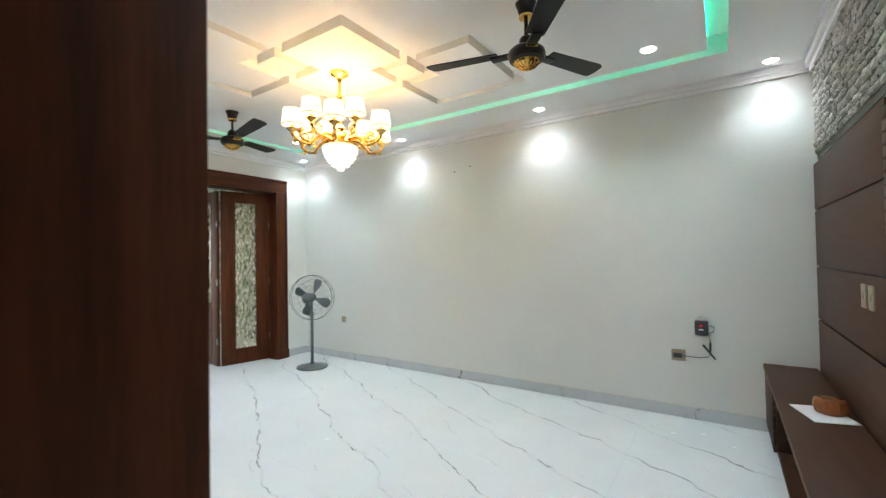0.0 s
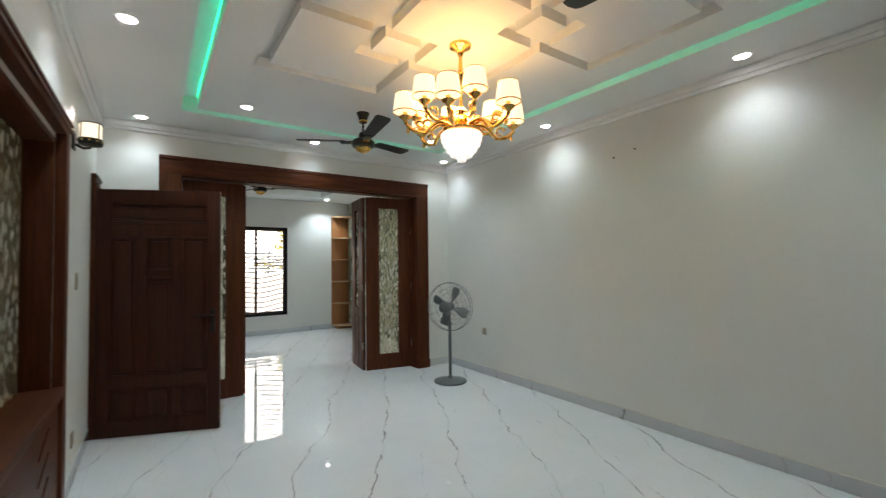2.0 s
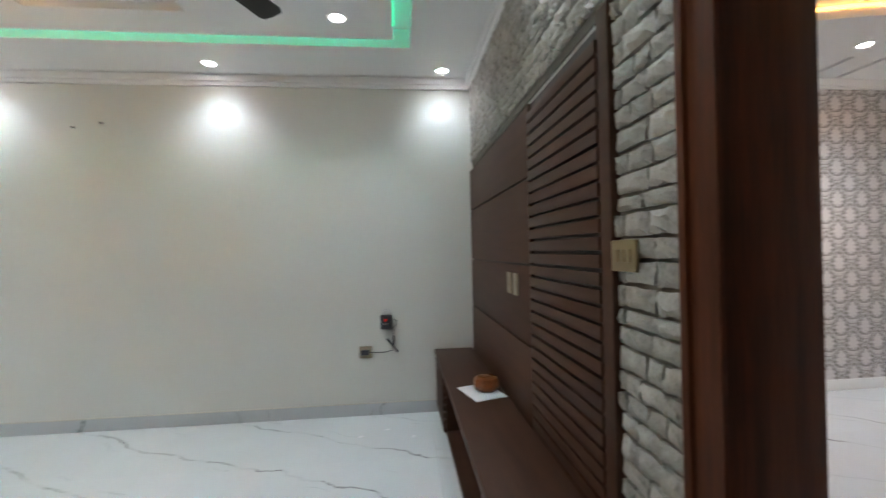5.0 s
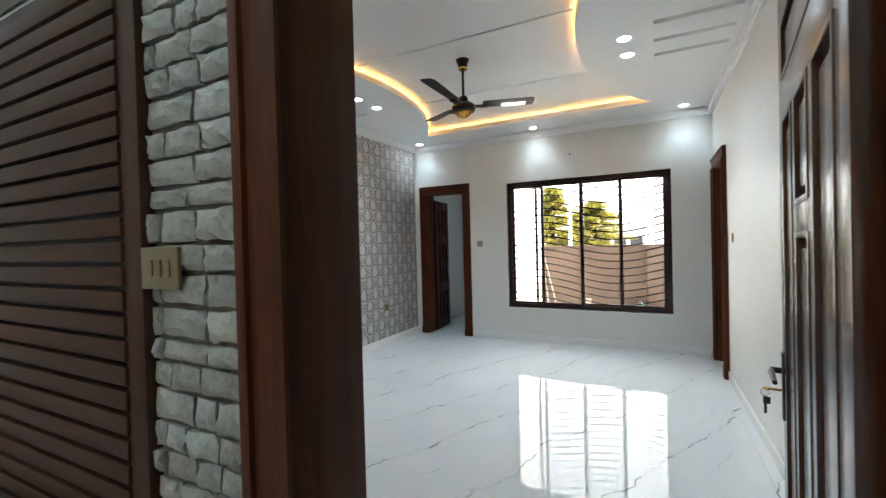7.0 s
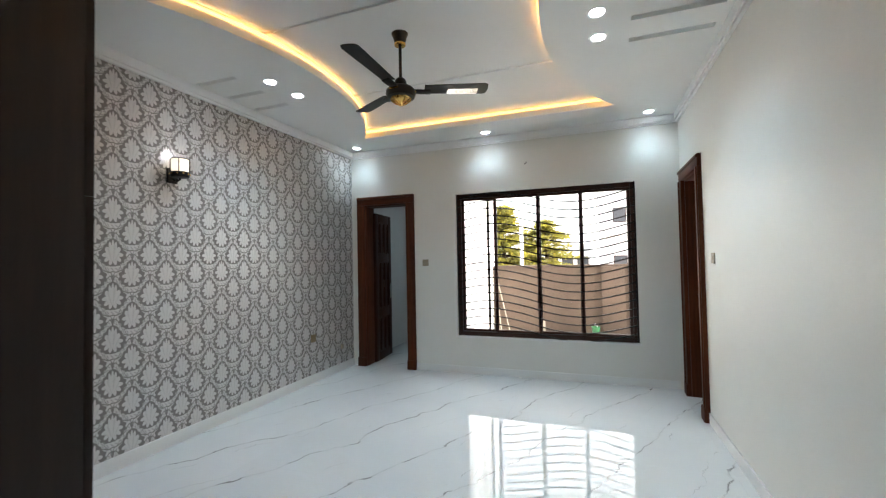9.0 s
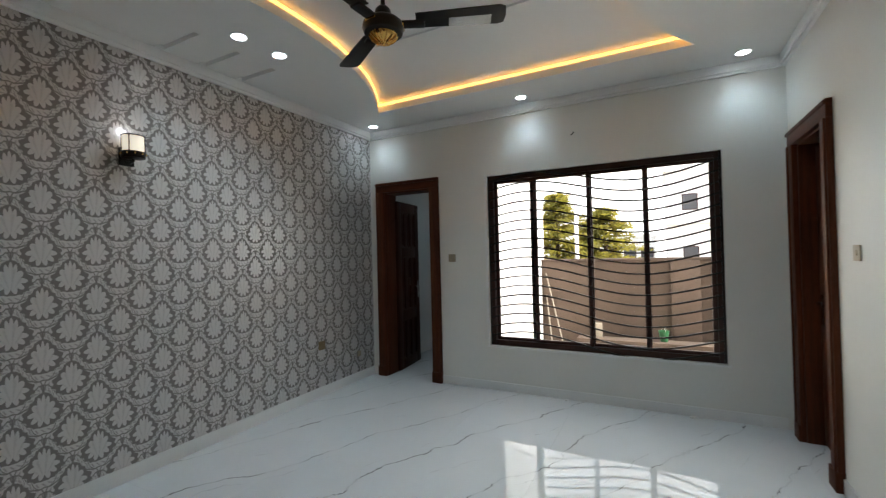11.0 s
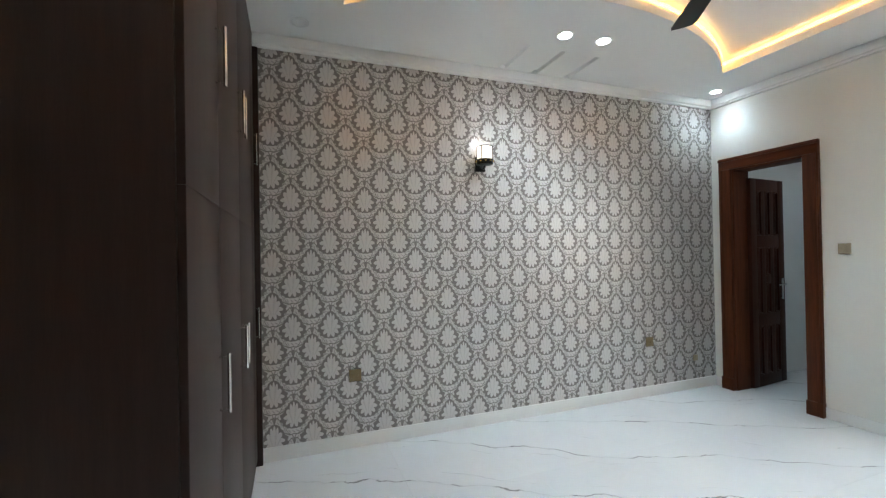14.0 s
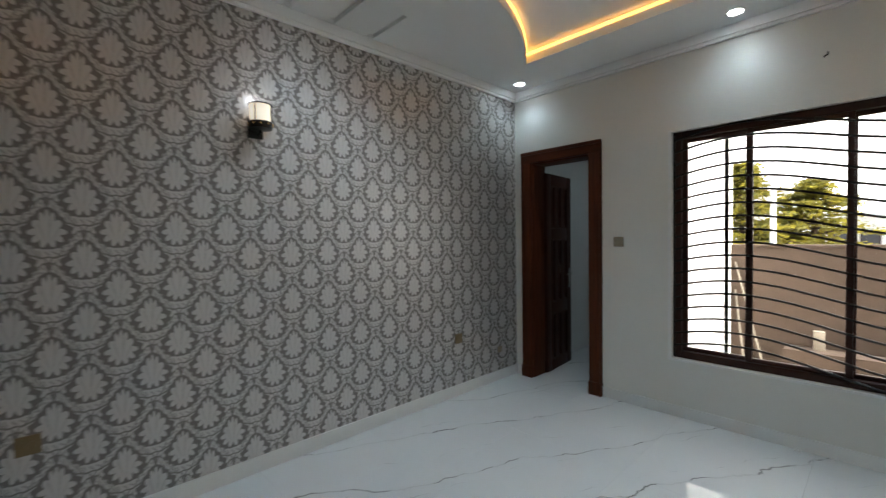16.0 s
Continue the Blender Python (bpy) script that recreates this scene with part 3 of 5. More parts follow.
A_W, B_W = 5.0, 5.6
for x, y in ((-5.11, 0.645), (-5.07, 2.29), (-5.06, 4.11), (-3.205, 4.128), (-1.424, 4.13), (0.404, 4.17), (0.41, 2.3)):
    downlight(x, y, HA, A_W * (0.72 if x > 0 and y > 4 else 1.0))
for x, y in ((-3.21, 0.62), (-1.41, 0.62)):
    downlight(x, y, HA, 1.7 * A_W)
for x, y in ((-4.31, 1.434), (-4.31, 3.426)):
    downlight(x, y, HA, 3.1 * A_W)
for x, y in ((-0.34, 3.426), (-0.34, 1.434)):
    downlight(x, y, HA, 2.0 * A_W)
for x, y in ((3.67, 1.07), (3.99, 1.06), (3.70, 3.65), (4.02, 3.63)):
    downlight(x, y, H, 1.7 * B_W)
for x, y in ((5.78, 4.09), (5.784, 2.32), (5.77, 0.545)):
    downlight(x, y, H, 0.55 * B_W)
downlight(1.92, 4.05, H, 0, lit=False, label="round recessed downlight, switched off")
for x, y in ((-9.3, 3.9), (-9.3, 1.0), (-6.0, 3.9), (-6.0, 1.0)):
    downlight(x, y, 2.9, 22)
downlight(7.0, 3.65, 2.7, 2.5)


# ---------------------------------------------------------------- doors
def casing(name, axis, p, side, a0, a1, z1, w, depth, label, proud=0.035, back=0.0):
    """A moulded wooden frame round a doorway: face boards on one side of the wall and a lining through it."""
    t = thing(name, label, "door frame")

    def b(nm, m, pieces):
        if axis == "x":
            boxes(nm, m, *pieces, parent=t, bev=0.004)
        else:
            boxes(nm, m, *[(q[2], q[3], q[0], q[1], q[4], q[5]) for q in pieces], parent=t, bev=0.004)

    f0, f1 = sorted((p, p + side * proud))
    e0, e1 = sorted((p, p + side * (proud + 0.012)))
    d0, d1 = sorted((p - 0.001 * side, p - side * depth))
    acr = WOOD_Y if axis == "x" else WOOD_X
    b("jamb_board", WOOD_V, [(f0, f1, a0, a0 + w, 0, z1 - w), (e0, e1, a0 + 0.01, a0 + 0.035, 0, z1 - w)])
    b("jamb_board", WOOD_V, [(f0, f1, a1 - w, a1, 0, z1 - w), (e0, e1, a1 - 0.035, a1 - 0.01, 0, z1 - w)])
    b("head_board", acr, [(f0, f1, a0, a1, z1 - w, z1), (e0, e1, a0, a1, z1 - 0.035, z1 - 0.01)])
    b("lining", WOOD_V, [(d0, d1, a0 + w - 0.03 - back, a0 + w + 0.012 - back, 0, z1 - w), (d0, d1, a1 - w - 0.012 + back, a1 - w + 0.03 + back, 0, z1 - w), (d0, d1, a0 + w - 0.03, a1 - w + 0.03, z1 - w - 0.012, z1 - w + 0.02)])
    b("plinth_block", WOOD_V, [(e0, e1, a0 - 0.004, a0 + w + 0.004, 0, 0.12)])
    b("plinth_block", WOOD_V, [(e0, e1, a1 - w - 0.004, a1 + 0.004, 0, 0.12)])
    return t


casing("door_frame", "x", XE, -1, 3.36, 4.216, 2.318, 0.115, 0.22, "dark-stained wooden frame of the bathroom doorway")
casing("door_frame", "y", YSB, 1, 5.04, 5.885, 2.31, 0.115, 0.22, "dark-stained wooden frame of a doorway beside the bedroom corner")
casing("door_frame", "x", XA - 0.02, -1, 0.51, 1.598, 2.4, 0.115, 0.25, "dark-stained wooden frame of the bedroom doorway", 0.012, 0.044)
casing("door_frame", "y", YS, 1, -5.34, -4.97, 2.3, 0.08, 0.22, "dark-stained wooden frame of a lounge doorway")


def leaf(name, width, height, label, metal=CHROME, m=None, panels=None, wood=None, knob=1.03):
    """A raised-panel door leaf, hinged on its z axis, lying along +x; handle near its free edge."""
    t = thing(name, label, "door", "", m)
    bm = bmesh.new()
    wood = wood or WOOD_V
    T = 0.02
    s = 0.10
    panels = panels or [(0.12, 0.62), (0.74, 1.42), (1.54, height - 0.12)]
    box(bm, 0, s, -T, T, 0.008, height, 0.004)
    box(bm, width - s, width, -T, T, 0.008, height, 0.004)
    zs = [0.008] + [v for p in panels for v in p] + [height]
    for a, b in zip(zs[::2], zs[1::2]):
        box(bm, s, width - s, -T, T, a, b, 0.003)
    part("frame", bm, wood, t, smooth=True)
    g = 0.062
    cw = (width - 2 * s - 2 * g) / 3
    cols = [(s + k * (cw + g), s + k * (cw + g) + cw) for k in range(3)]
    tall = max(panels, key=lambda p: p[1] - p[0])
    for c0, c1 in zip([c[1] for c in cols], [c[0] for c in cols[1:]]):
        bm = bmesh.new()
        for z0, z1 in panels:
            if z1 - z0 > 0.22:
                box(bm, c0, c1, -T, T, z0, z1, 0.003)
        part("mullion", bm, wood, t, smooth=True)
    bm = bmesh.new()
    rz = tall[1] - 0.36
    box(bm, cols[1][0], cols[1][1], -T, T, rz, rz + 0.07, 0.003)
    part("cross_rail", bm, wood, t, smooth=True)
    for z0, z1 in panels:
        here = [(c0, c1, z0, z1) for c0, c1 in cols]
        if z1 - z0 <= 0.22:
            here = [(s, width - s, z0, z1)]
        elif (z0, z1) == tall:
            here = [here[0], (*cols[1], z0, rz), (*cols[1], rz + 0.07, z1), here[2]]
        for c0, c1, a, b in here:
            bm = bmesh.new()
            box(bm, c0, c1, -0.006, 0.006, a, b)
            box(bm, c0 + 0.04, c1 - 0.04, -0.015, 0.015, a + 0.04, b - 0.04, 0.008)
            for q in ((c0, c0 + 0.016, a, b), (c1 - 0.016, c1, a, b), (c0 + 0.016, c1 - 0.016, a, a + 0.016), (c0 + 0.016, c1 - 0.016, b - 0.016, b)):
                box(bm, q[0], q[1], -0.023, 0.023, q[2], q[3], 0.005)
            part("panel", bm, wood, t, smooth=True)
    for side in (-1, 1):
        bm = bmesh.new()
        y0, y1 = sorted((side * T, side * (T + 0.008)))
        box(bm, width - 0.075, width - 0.035, y0, y1, knob - 0.16, knob + 0.06, 0.003)
        pl = part("lock_plate", bm, metal, t, smooth=True)
        bm = bmesh.new()
        y = side * (T + 0.034)
        tube(bm, [(width - 0.055, side * T, knob), (width - 0.055, y, knob), (width - 0.085, y * 1.05, knob), (width - 0.19, y * 1.02, knob - 0.005)], [0.010, 0.010, 0.010, 0.007], 10)
        part("lever", bm, metal, pl, smooth=True)
    return t


# bedroom door, standing open into the bedroom
d = Vector((1.91 - 0.935, 0.497 - 0.632))
bed_door = leaf("bedroom_door", d.length, 2.2, "glossy dark-stained raised-panel bedroom door standing open", BLACKMETAL, pose(0.935, 0.632, 0, 0, 0, math.degrees(math.atan2(d.y, d.x))), [(0.14, 0.45), (0.55, 1.78), (1.90, 2.08)], WOOD_GLOSS, 0.965)
keys_ = thing("key_bunch", "small bunch of keys hanging from the bedroom door lock", "keys", "", bed_door.matrix_basis @ pose(d.length - 0.055, 0.028, 0.90))
bm = bmesh.new()
box(bm, -0.002, 0.002, 0, 0.035, -0.004, 0.004)
lathe(bm, [(0.012, -0.002), (0.012, 0.002)], 12, (0, 0.04, 0))
part("key", bm, GOLD, keys_)
bm = bmesh.new()
tube(bm, [(0, 0.045 + 0.012 * math.sin(k * math.pi / 6), -0.014 + 0.012 * math.cos(k * math.pi / 6)) for k in range(12)], 0.0012, 5, True)
part("ring", bm, CHROME, keys_)
bm = bmesh.new()
box(bm, -0.002, 0.002, 0.03, 0.05, -0.052, -0.028, 0.001)
box(bm, -0.0015, 0.0015, 0.04, 0.048, -0.085, -0.050)
part("key", bm, DARKPLASTIC, keys_)

leaf("bathroom_door", 0.60, 2.12, "dark-stained panelled bathroom door standing ajar", CHROME, pose(XE + 0.19, 4.075, 0, 0, 0, 6), None, WOOD_DARK)
leaf("closed_door", 0.60, 2.16, "dark-stained panelled door, closed", CHROME, pose(5.165, YSB - 0.12, 0, 0, 0, 0))
leaf("lounge_door", 0.985, 2.16, "dark-stained panelled door standing open against the lounge", BLACKMETAL, pose(-4.96, 0.345, 0, 0, 0, 68.4), [(0.14, 0.42), (0.52, 1.74), (1.86, 2.04)], WOOD_DARK)

# wide framed doorway to the drawing room, with folding glazed leaves
casing("door_frame", "x", XW, 1, 0.79, 4.0, 2.61, 0.19, 0.19, "wide dark-stained wooden frame of the folding doors", 0.04)


def glazed_leaf(width, height, label, m, low=0.22):
    t = thing("folding_door", label, "door", "folding glazed doors", m)
    bm = bmesh.new()
    s, T = 0.17, 0.02
    if width < 0.5:
        s = 0.12
    box(bm, 0, s, -T, T, 0.01, height, 0.004)
    box(bm, width - s, width, -T, T, 0.01, height, 0.004)
    box(bm, s, width - s, -T, T, 0.01, low, 0.004)
    box(bm, s, width - s, -T, T, height - 0.15, height, 0.004)
    part("frame", bm, WOOD_V, t, smooth=True)
    bm = bmesh.new()
    for q in ((s, s + 0.015, low, height - 0.15), (width - s - 0.015, width - s, low, height - 0.15)):
        box(bm, q[0], q[1], -T - 0.006, T + 0.006, q[2], q[3], 0.003)
    part("beading", bm, WOOD_V, t, smooth=True)
    part("glass_pane", (lambda b: (box(b, s, width - s, -0.004, 0.004, low, height - 0.15), b)[1])(bmesh.new()), JALI, t, "etched patterned glass")
    for z in (0.3, 1.1, 1.9):
        bm = bmesh.new()
        lathe(bm, [(0.009, z), (0.009, z + 0.09)], 10, (-0.004, T, 0))
        part("hinge", bm, CHROME, t)
    return t


xf = XW - 0.14
glazed_leaf(0.645, 2.40, "dark wooden folding leaf with etched glass, half folded back", pose(xf, 3.80, 0, 0, 0, -102))
glazed_leaf(0.60, 2.40, "dark wooden folding leaf with etched glass, shut against the frame", pose(xf, 1.0, 0, 0, 0, 90))
for y, deg in ((3.15, 173), (1.61, 188)):
    t = glazed_leaf(0.54, 2.40, "dark wooden folding leaf with glass, swung open into the drawing room", pose(xf - (0.16 if y > 3 else 0.03), y, 0, 0, 0, deg), 0.86)
    for k in range(2):
        for c in (0.16, 0.34):
            boxes("panel", WOOD_V, (c, c + 0.10, -0.026, 0.026, 0.14 + 0.34 * k, 0.42 + 0.34 * k), parent=t, bev=0.006)

# wooden surround with an inner window in the south wall
t = thing("wooden_wall_surround", "dark-stained wooden surround with a recessed etched-glass window", "wall panelling")
boxes("panel", WOOD_DARK, (-2.10, -0.372, YS, YS + 0.05, 0, 2.33), parent=t, bev=0.004)
boxes("jamb", WOOD_V, (-0.371, -0.345, YS - 0.235, YS + 0.05, 0, 2.33), parent=t, bev=0.004)
boxes("post", WOOD_V, (-3.48, -3.38, YS, YS + 0.05, 0, 2.23), parent=t, bev=0.004)
boxes("head", WOOD_X, (-3.48, -2.101, YS, YS + 0.05, 2.23, 2.33), parent=t, bev=0.004)
boxes("moulding", WOOD_X, (-3.49, -0.372, YS + 0.05, YS + 0.065, 2.26, 2.275), (-3.49, -0.372, YS + 0.05, YS + 0.065, 2.295, 2.31), parent=t, bev=0.003)
boxes("sill", WOOD_X, (-3.38, -2.101, YS - 0.13, YS + 0.06, 0.78, 0.826), parent=t, bev=0.004)
boxes("reveal", WOOD_V, (-3.38, -3.35, YS - 0.13, YS, 0.82, 2.2), (-2.13, -2.101, YS - 0.13, YS, 0.82, 2.2), (-3.35, -2.13, YS - 0.13, YS, 2.17, 2.2), parent=t, bev=0.003)
boxes("glass_pane", JALI, (-3.35, -2.13, YS - 0.135, YS - 0.127, 0.82, 2.17), parent=t, label="etched patterned glass")
low = boxes("lower_panel", WOOD_X, (-3.38, -2.101, YS, YS + 0.03, 0, 0.78), parent=t, bev=0.004)
bm = bmesh.new()
for k in range(5):
    for s in (-1, 1):
        c = -2.74 + s * 0.16
        tube(bm, [(c, YS + 0.031, 0.12 + 0.12 * k), (c + s * 0.22, YS + 0.031, 0.20 + 0.12 * k)], 0.005, 5)
part("carving", bm, WOOD_V, low)

# ---------------------------------------------------------------- bedroom window
def sliding_window(name, x, y0, y1, z0, z1, cuts, label, metal=None):
    """Sliding aluminium window in a wall across x."""
    metal = metal or WINFRAME
    t = structure(new(name), label, "window")
    e = 0.055
    boxes("window_frame", metal, (x - 0.04, x + 0.04, y0, y0 + e, z0, z1), (x - 0.04, x + 0.04, y1 - e, y1, z0, z1), (x - 0.04, x + 0.04, y0 + e, y1 - e, z0, z0 + e), (x - 0.04, x + 0.04, y0 + e, y1 - e, z1 - e, z1), parent=t, bev=0.004)
    edges = [y0 + e] + cuts + [y1 - e]
    for i, (a, b) in enumerate(zip(edges, edges[1:])):
        o = 0.014 * (1 if i % 2 else -1)
        w = 0.036
        a2, b2 = a - (0.012 if i else 0), b + (0.012 if i < len(edges) - 2 else 0)
        s = boxes("sash", metal, (x + o - 0.012, x + o + 0.012, a2, a2 + w, z0 + e, z1 - e), (x + o - 0.012, x + o + 0.012, b2 - w, b2, z0 + e, z1 - e), (x + o - 0.012, x + o + 0.012, a2 + w, b2 - w, z0 + e, z0 + e + 0.03), (x + o - 0.012, x + o + 0.012, a2 + w, b2 - w, z1 - e - 0.03, z1 - e), parent=t, bev=0.002)
        g = boxes("pane", GLASS, (x + o - 0.002, x + o + 0.002, a2 + w, b2 - w, z0 + e + 0.03, z1 - e - 0.03), parent=s)
        g.visible_shadow = False
    return t


sliding_window("window_1", XE + 0.085, 0.68, 2.785, 0.465, 2.268, [1.265, 1.756, 2.29], "wide dark-framed sliding window with four panes")
grille = thing("window_grille", "black steel window grille of waved horizontal bars", "window grille")
for k in range(18):
    bm = bmesh.new()
    z = 0.54 + 0.096 * k
    tube(bm, [(XE + 0.022, 0.69 + 2.085 * i / 28, z - 0.088 * math.sin(2 * math.pi * (i / 28 - 0.05))) for i in range(29)], 0.0085, 6)
    part("bar", bm, BLACKMETAL, grille, smooth=True)
for y in (0.695, 2.77):
    boxes("upright", BLACKMETAL, (XE + 0.012, XE + 0.020, y - 0.006, y + 0.006, 0.475, 2.265), parent=grille)
structure(boxes("window_sill", WHITE, (XE - 0.012, XE + 0.03, 0.66, 2.81, 0.448, 0.464), (XE - 0.006, XE + 0.012, 2.787, 2.81, 0.464, 2.28)), "white marble sill and edge of the bedroom window", "window sill")

sliding_window("window_2", XD - 0.08, 1.9, 3.165, 0.39, 2.285, [2.53], "dark-framed sliding window of the drawing room", BLACKMETAL)
structure(boxes("window_sill", WHITE, (XD - 0.03, XD + 0.012, 1.88, 3.19, 0.372, 0.389), (XD - 0.012, XD + 0.006, 3.167, 3.19, 0.389, 2.30)), "white marble sill and edge of the drawing room window", "window sill")
grille2 = thing("window_grille", "black steel window grille of waved horizontal bars", "window grille")
for k in range(17):
    bm = bmesh.new()
    z = 0.50 + 0.105 * k
    tube(bm, [(XD - 0.17, 1.91 + 1.245 * i / 20, z + 0.045 * math.sin(2 * math.pi * (i / 20 + 0.2))) for i in range(21)], 0.011, 6)
    part("bar", bm, BLACKMETAL, grille2, smooth=True)

# ---------------------------------------------------------------- wardrobe
WX, WY0, WY1 = 1.616, 2.32, YNB - 0.003
ward = thing("wardrobe", "tall dark wenge fitted wardrobe with chrome bar handles", "wardrobe")
boxes("carcass", WENGE, (XB + 0.003, WX - 0.022, WY0, WY1, 0.0, H - 0.002), parent=ward, bev=0.002)
ys = [WY0, 2.815, 3.41, 4.07, 4.268]
boxes("scribe_strip", WENGE, (WX - 0.03, WX + 0.034, 4.270, WY1, 0.0, H - 0.10), parent=ward, bev=0.002)
for i, (a, b) in enumerate(zip(ys, ys[1:])):
    hy = b - 0.045 if i < 2 else a + 0.045
    for j, (z0, z1) in enumerate(((0.05, 1.60), (1.6012, H - 0.01))):
        dr = boxes("door", WENGE, (WX - 0.020, WX, a + 0.0015, b - 0.0015, z0, z1), parent=ward, bev=0.002)
        bm = bmesh.new()
        h0 = (0.895, 1.095) if j == 0 else (2.01, 2.215)
        tube(bm, [(WX, hy, h0[0] + 0.01), (WX + 0.03, hy, h0[0] + 0.01)], 0.005, 8)
        tube(bm, [(WX, hy, h0[1] - 0.01), (WX + 0.03, hy, h0[1] - 0.01)], 0.005, 8)
        tube(bm, [(WX + 0.03, hy, h0[0]), (WX + 0.03, hy, h0[1])], 0.006, 8)
        part("handle", bm, CHROME, dr, "chrome bar handle", smooth=True)

# ---------------------------------------------------------------- television wall
XP = XA - 0.035
tv = structure(new("wall_panel"), "brown laminate television wall panel with grooves and slats", "wall panel")
zs = [0.06, 0.93, 1.33, 1.755, 2.112]
for a, b in zip(zs, zs[1:]):
    boxes("board", LAMINATE, (XP, XA, 2.67, YN - 0.002, a, b - 0.014), parent=tv, bev=0.002)
boxes("backing", WENGE, (XP + 0.014, XA, 1.96, YN - 0.004, 0.07, 2.10), parent=tv)
k, z = 0, 0.06
while z < 2.05:
    boxes("slat", LAMINATE, (XP - 0.012, XP + 0.013, 1.955, 2.665, z, z + 0.043), parent=tv, bev=0.003)
    z += 0.0555
boxes("end_post", LAMINATE, (XP - 0.004, XA - 0.001, 1.890, 1.962, 0.0, 2.13), parent=tv, bev=0.003)

bench = thing("television_bench", "low brown laminate television bench with a louvred cabinet end", "tv bench")
BX = 0.31
boxes("top", LAMINATE, (BX, XP - 0.014, 1.90, YN - 0.002, 0.51, 0.545), parent=bench, bev=0.003)
boxes("cabinet", LAMINATE, (BX + 0.03, XP - 0.014, 3.75, YN - 0.004, 0.05, 0.494), parent=bench, bev=0.002)
for k in range(8):
    boxes("louvre", LAMINATE, (BX + 0.008, BX + 0.029, 3.76, YN - 0.006, 0.075 + 0.052 * k, 0.112 + 0.052 * k), parent=bench, bev=0.004)
boxes("back_panel", WENGE, (XP - 0.05, XP - 0.02, 2.4, 3.749, 0.06, 0.494), parent=bench)
boxes("shelf", LAMINATE, (BX + 0.03, XP - 0.05, 2.4, 3.749, 0.06, 0.09), parent=bench, bev=0.002)
boxes("cabinet", LAMINATE, (BX + 0.03, XP - 0.014, 1.91, 2.4, 0.05, 0.494), parent=bench, bev=0.002)
boxes("plinth", WENGE, (BX + 0.06, XP - 0.014, 1.93, YN - 0.01, 0.0, 0.05), parent=bench)

paper = boxes("paper_sheet", PAPER, (-0.10, 0.10, -0.135, 0.135, 0, 0.004))
paper.matrix_basis = pose(0.50, 3.20, 0.546, 0, 0, 17)
tagged(paper, "white paper booklet lying open on the television bench", "paper")
bowl = thing("carved_box", "small orange-brown carved wooden box on white paper", "box", "", pose(0.535, 3.235, 0.551, 0, 0, 20))
bm = bmesh.new()
lathe(bm, [(0.060, 0), (0.074, 0.012), (0.080, 0.035), (0.076, 0.055)], 8)
part("body", bm, CARVED, bowl, smooth=True)
bm = bmesh.new()
lathe(bm, [(0.079, 0.056), (0.070, 0.072), (0.040, 0.082), (0.0, 0.085)], 8)
part("lid", bm, CARVED, bowl, smooth=True)
for k in range(3):
    bm = bmesh.new()
    tube(bm, [(-0.05, -0.02 + 0.02 * k, 0.082), (0.05, -0.02 + 0.02 * k, 0.082)], 0.003, 5)
    part("inlay", bm, GOLD, bowl)



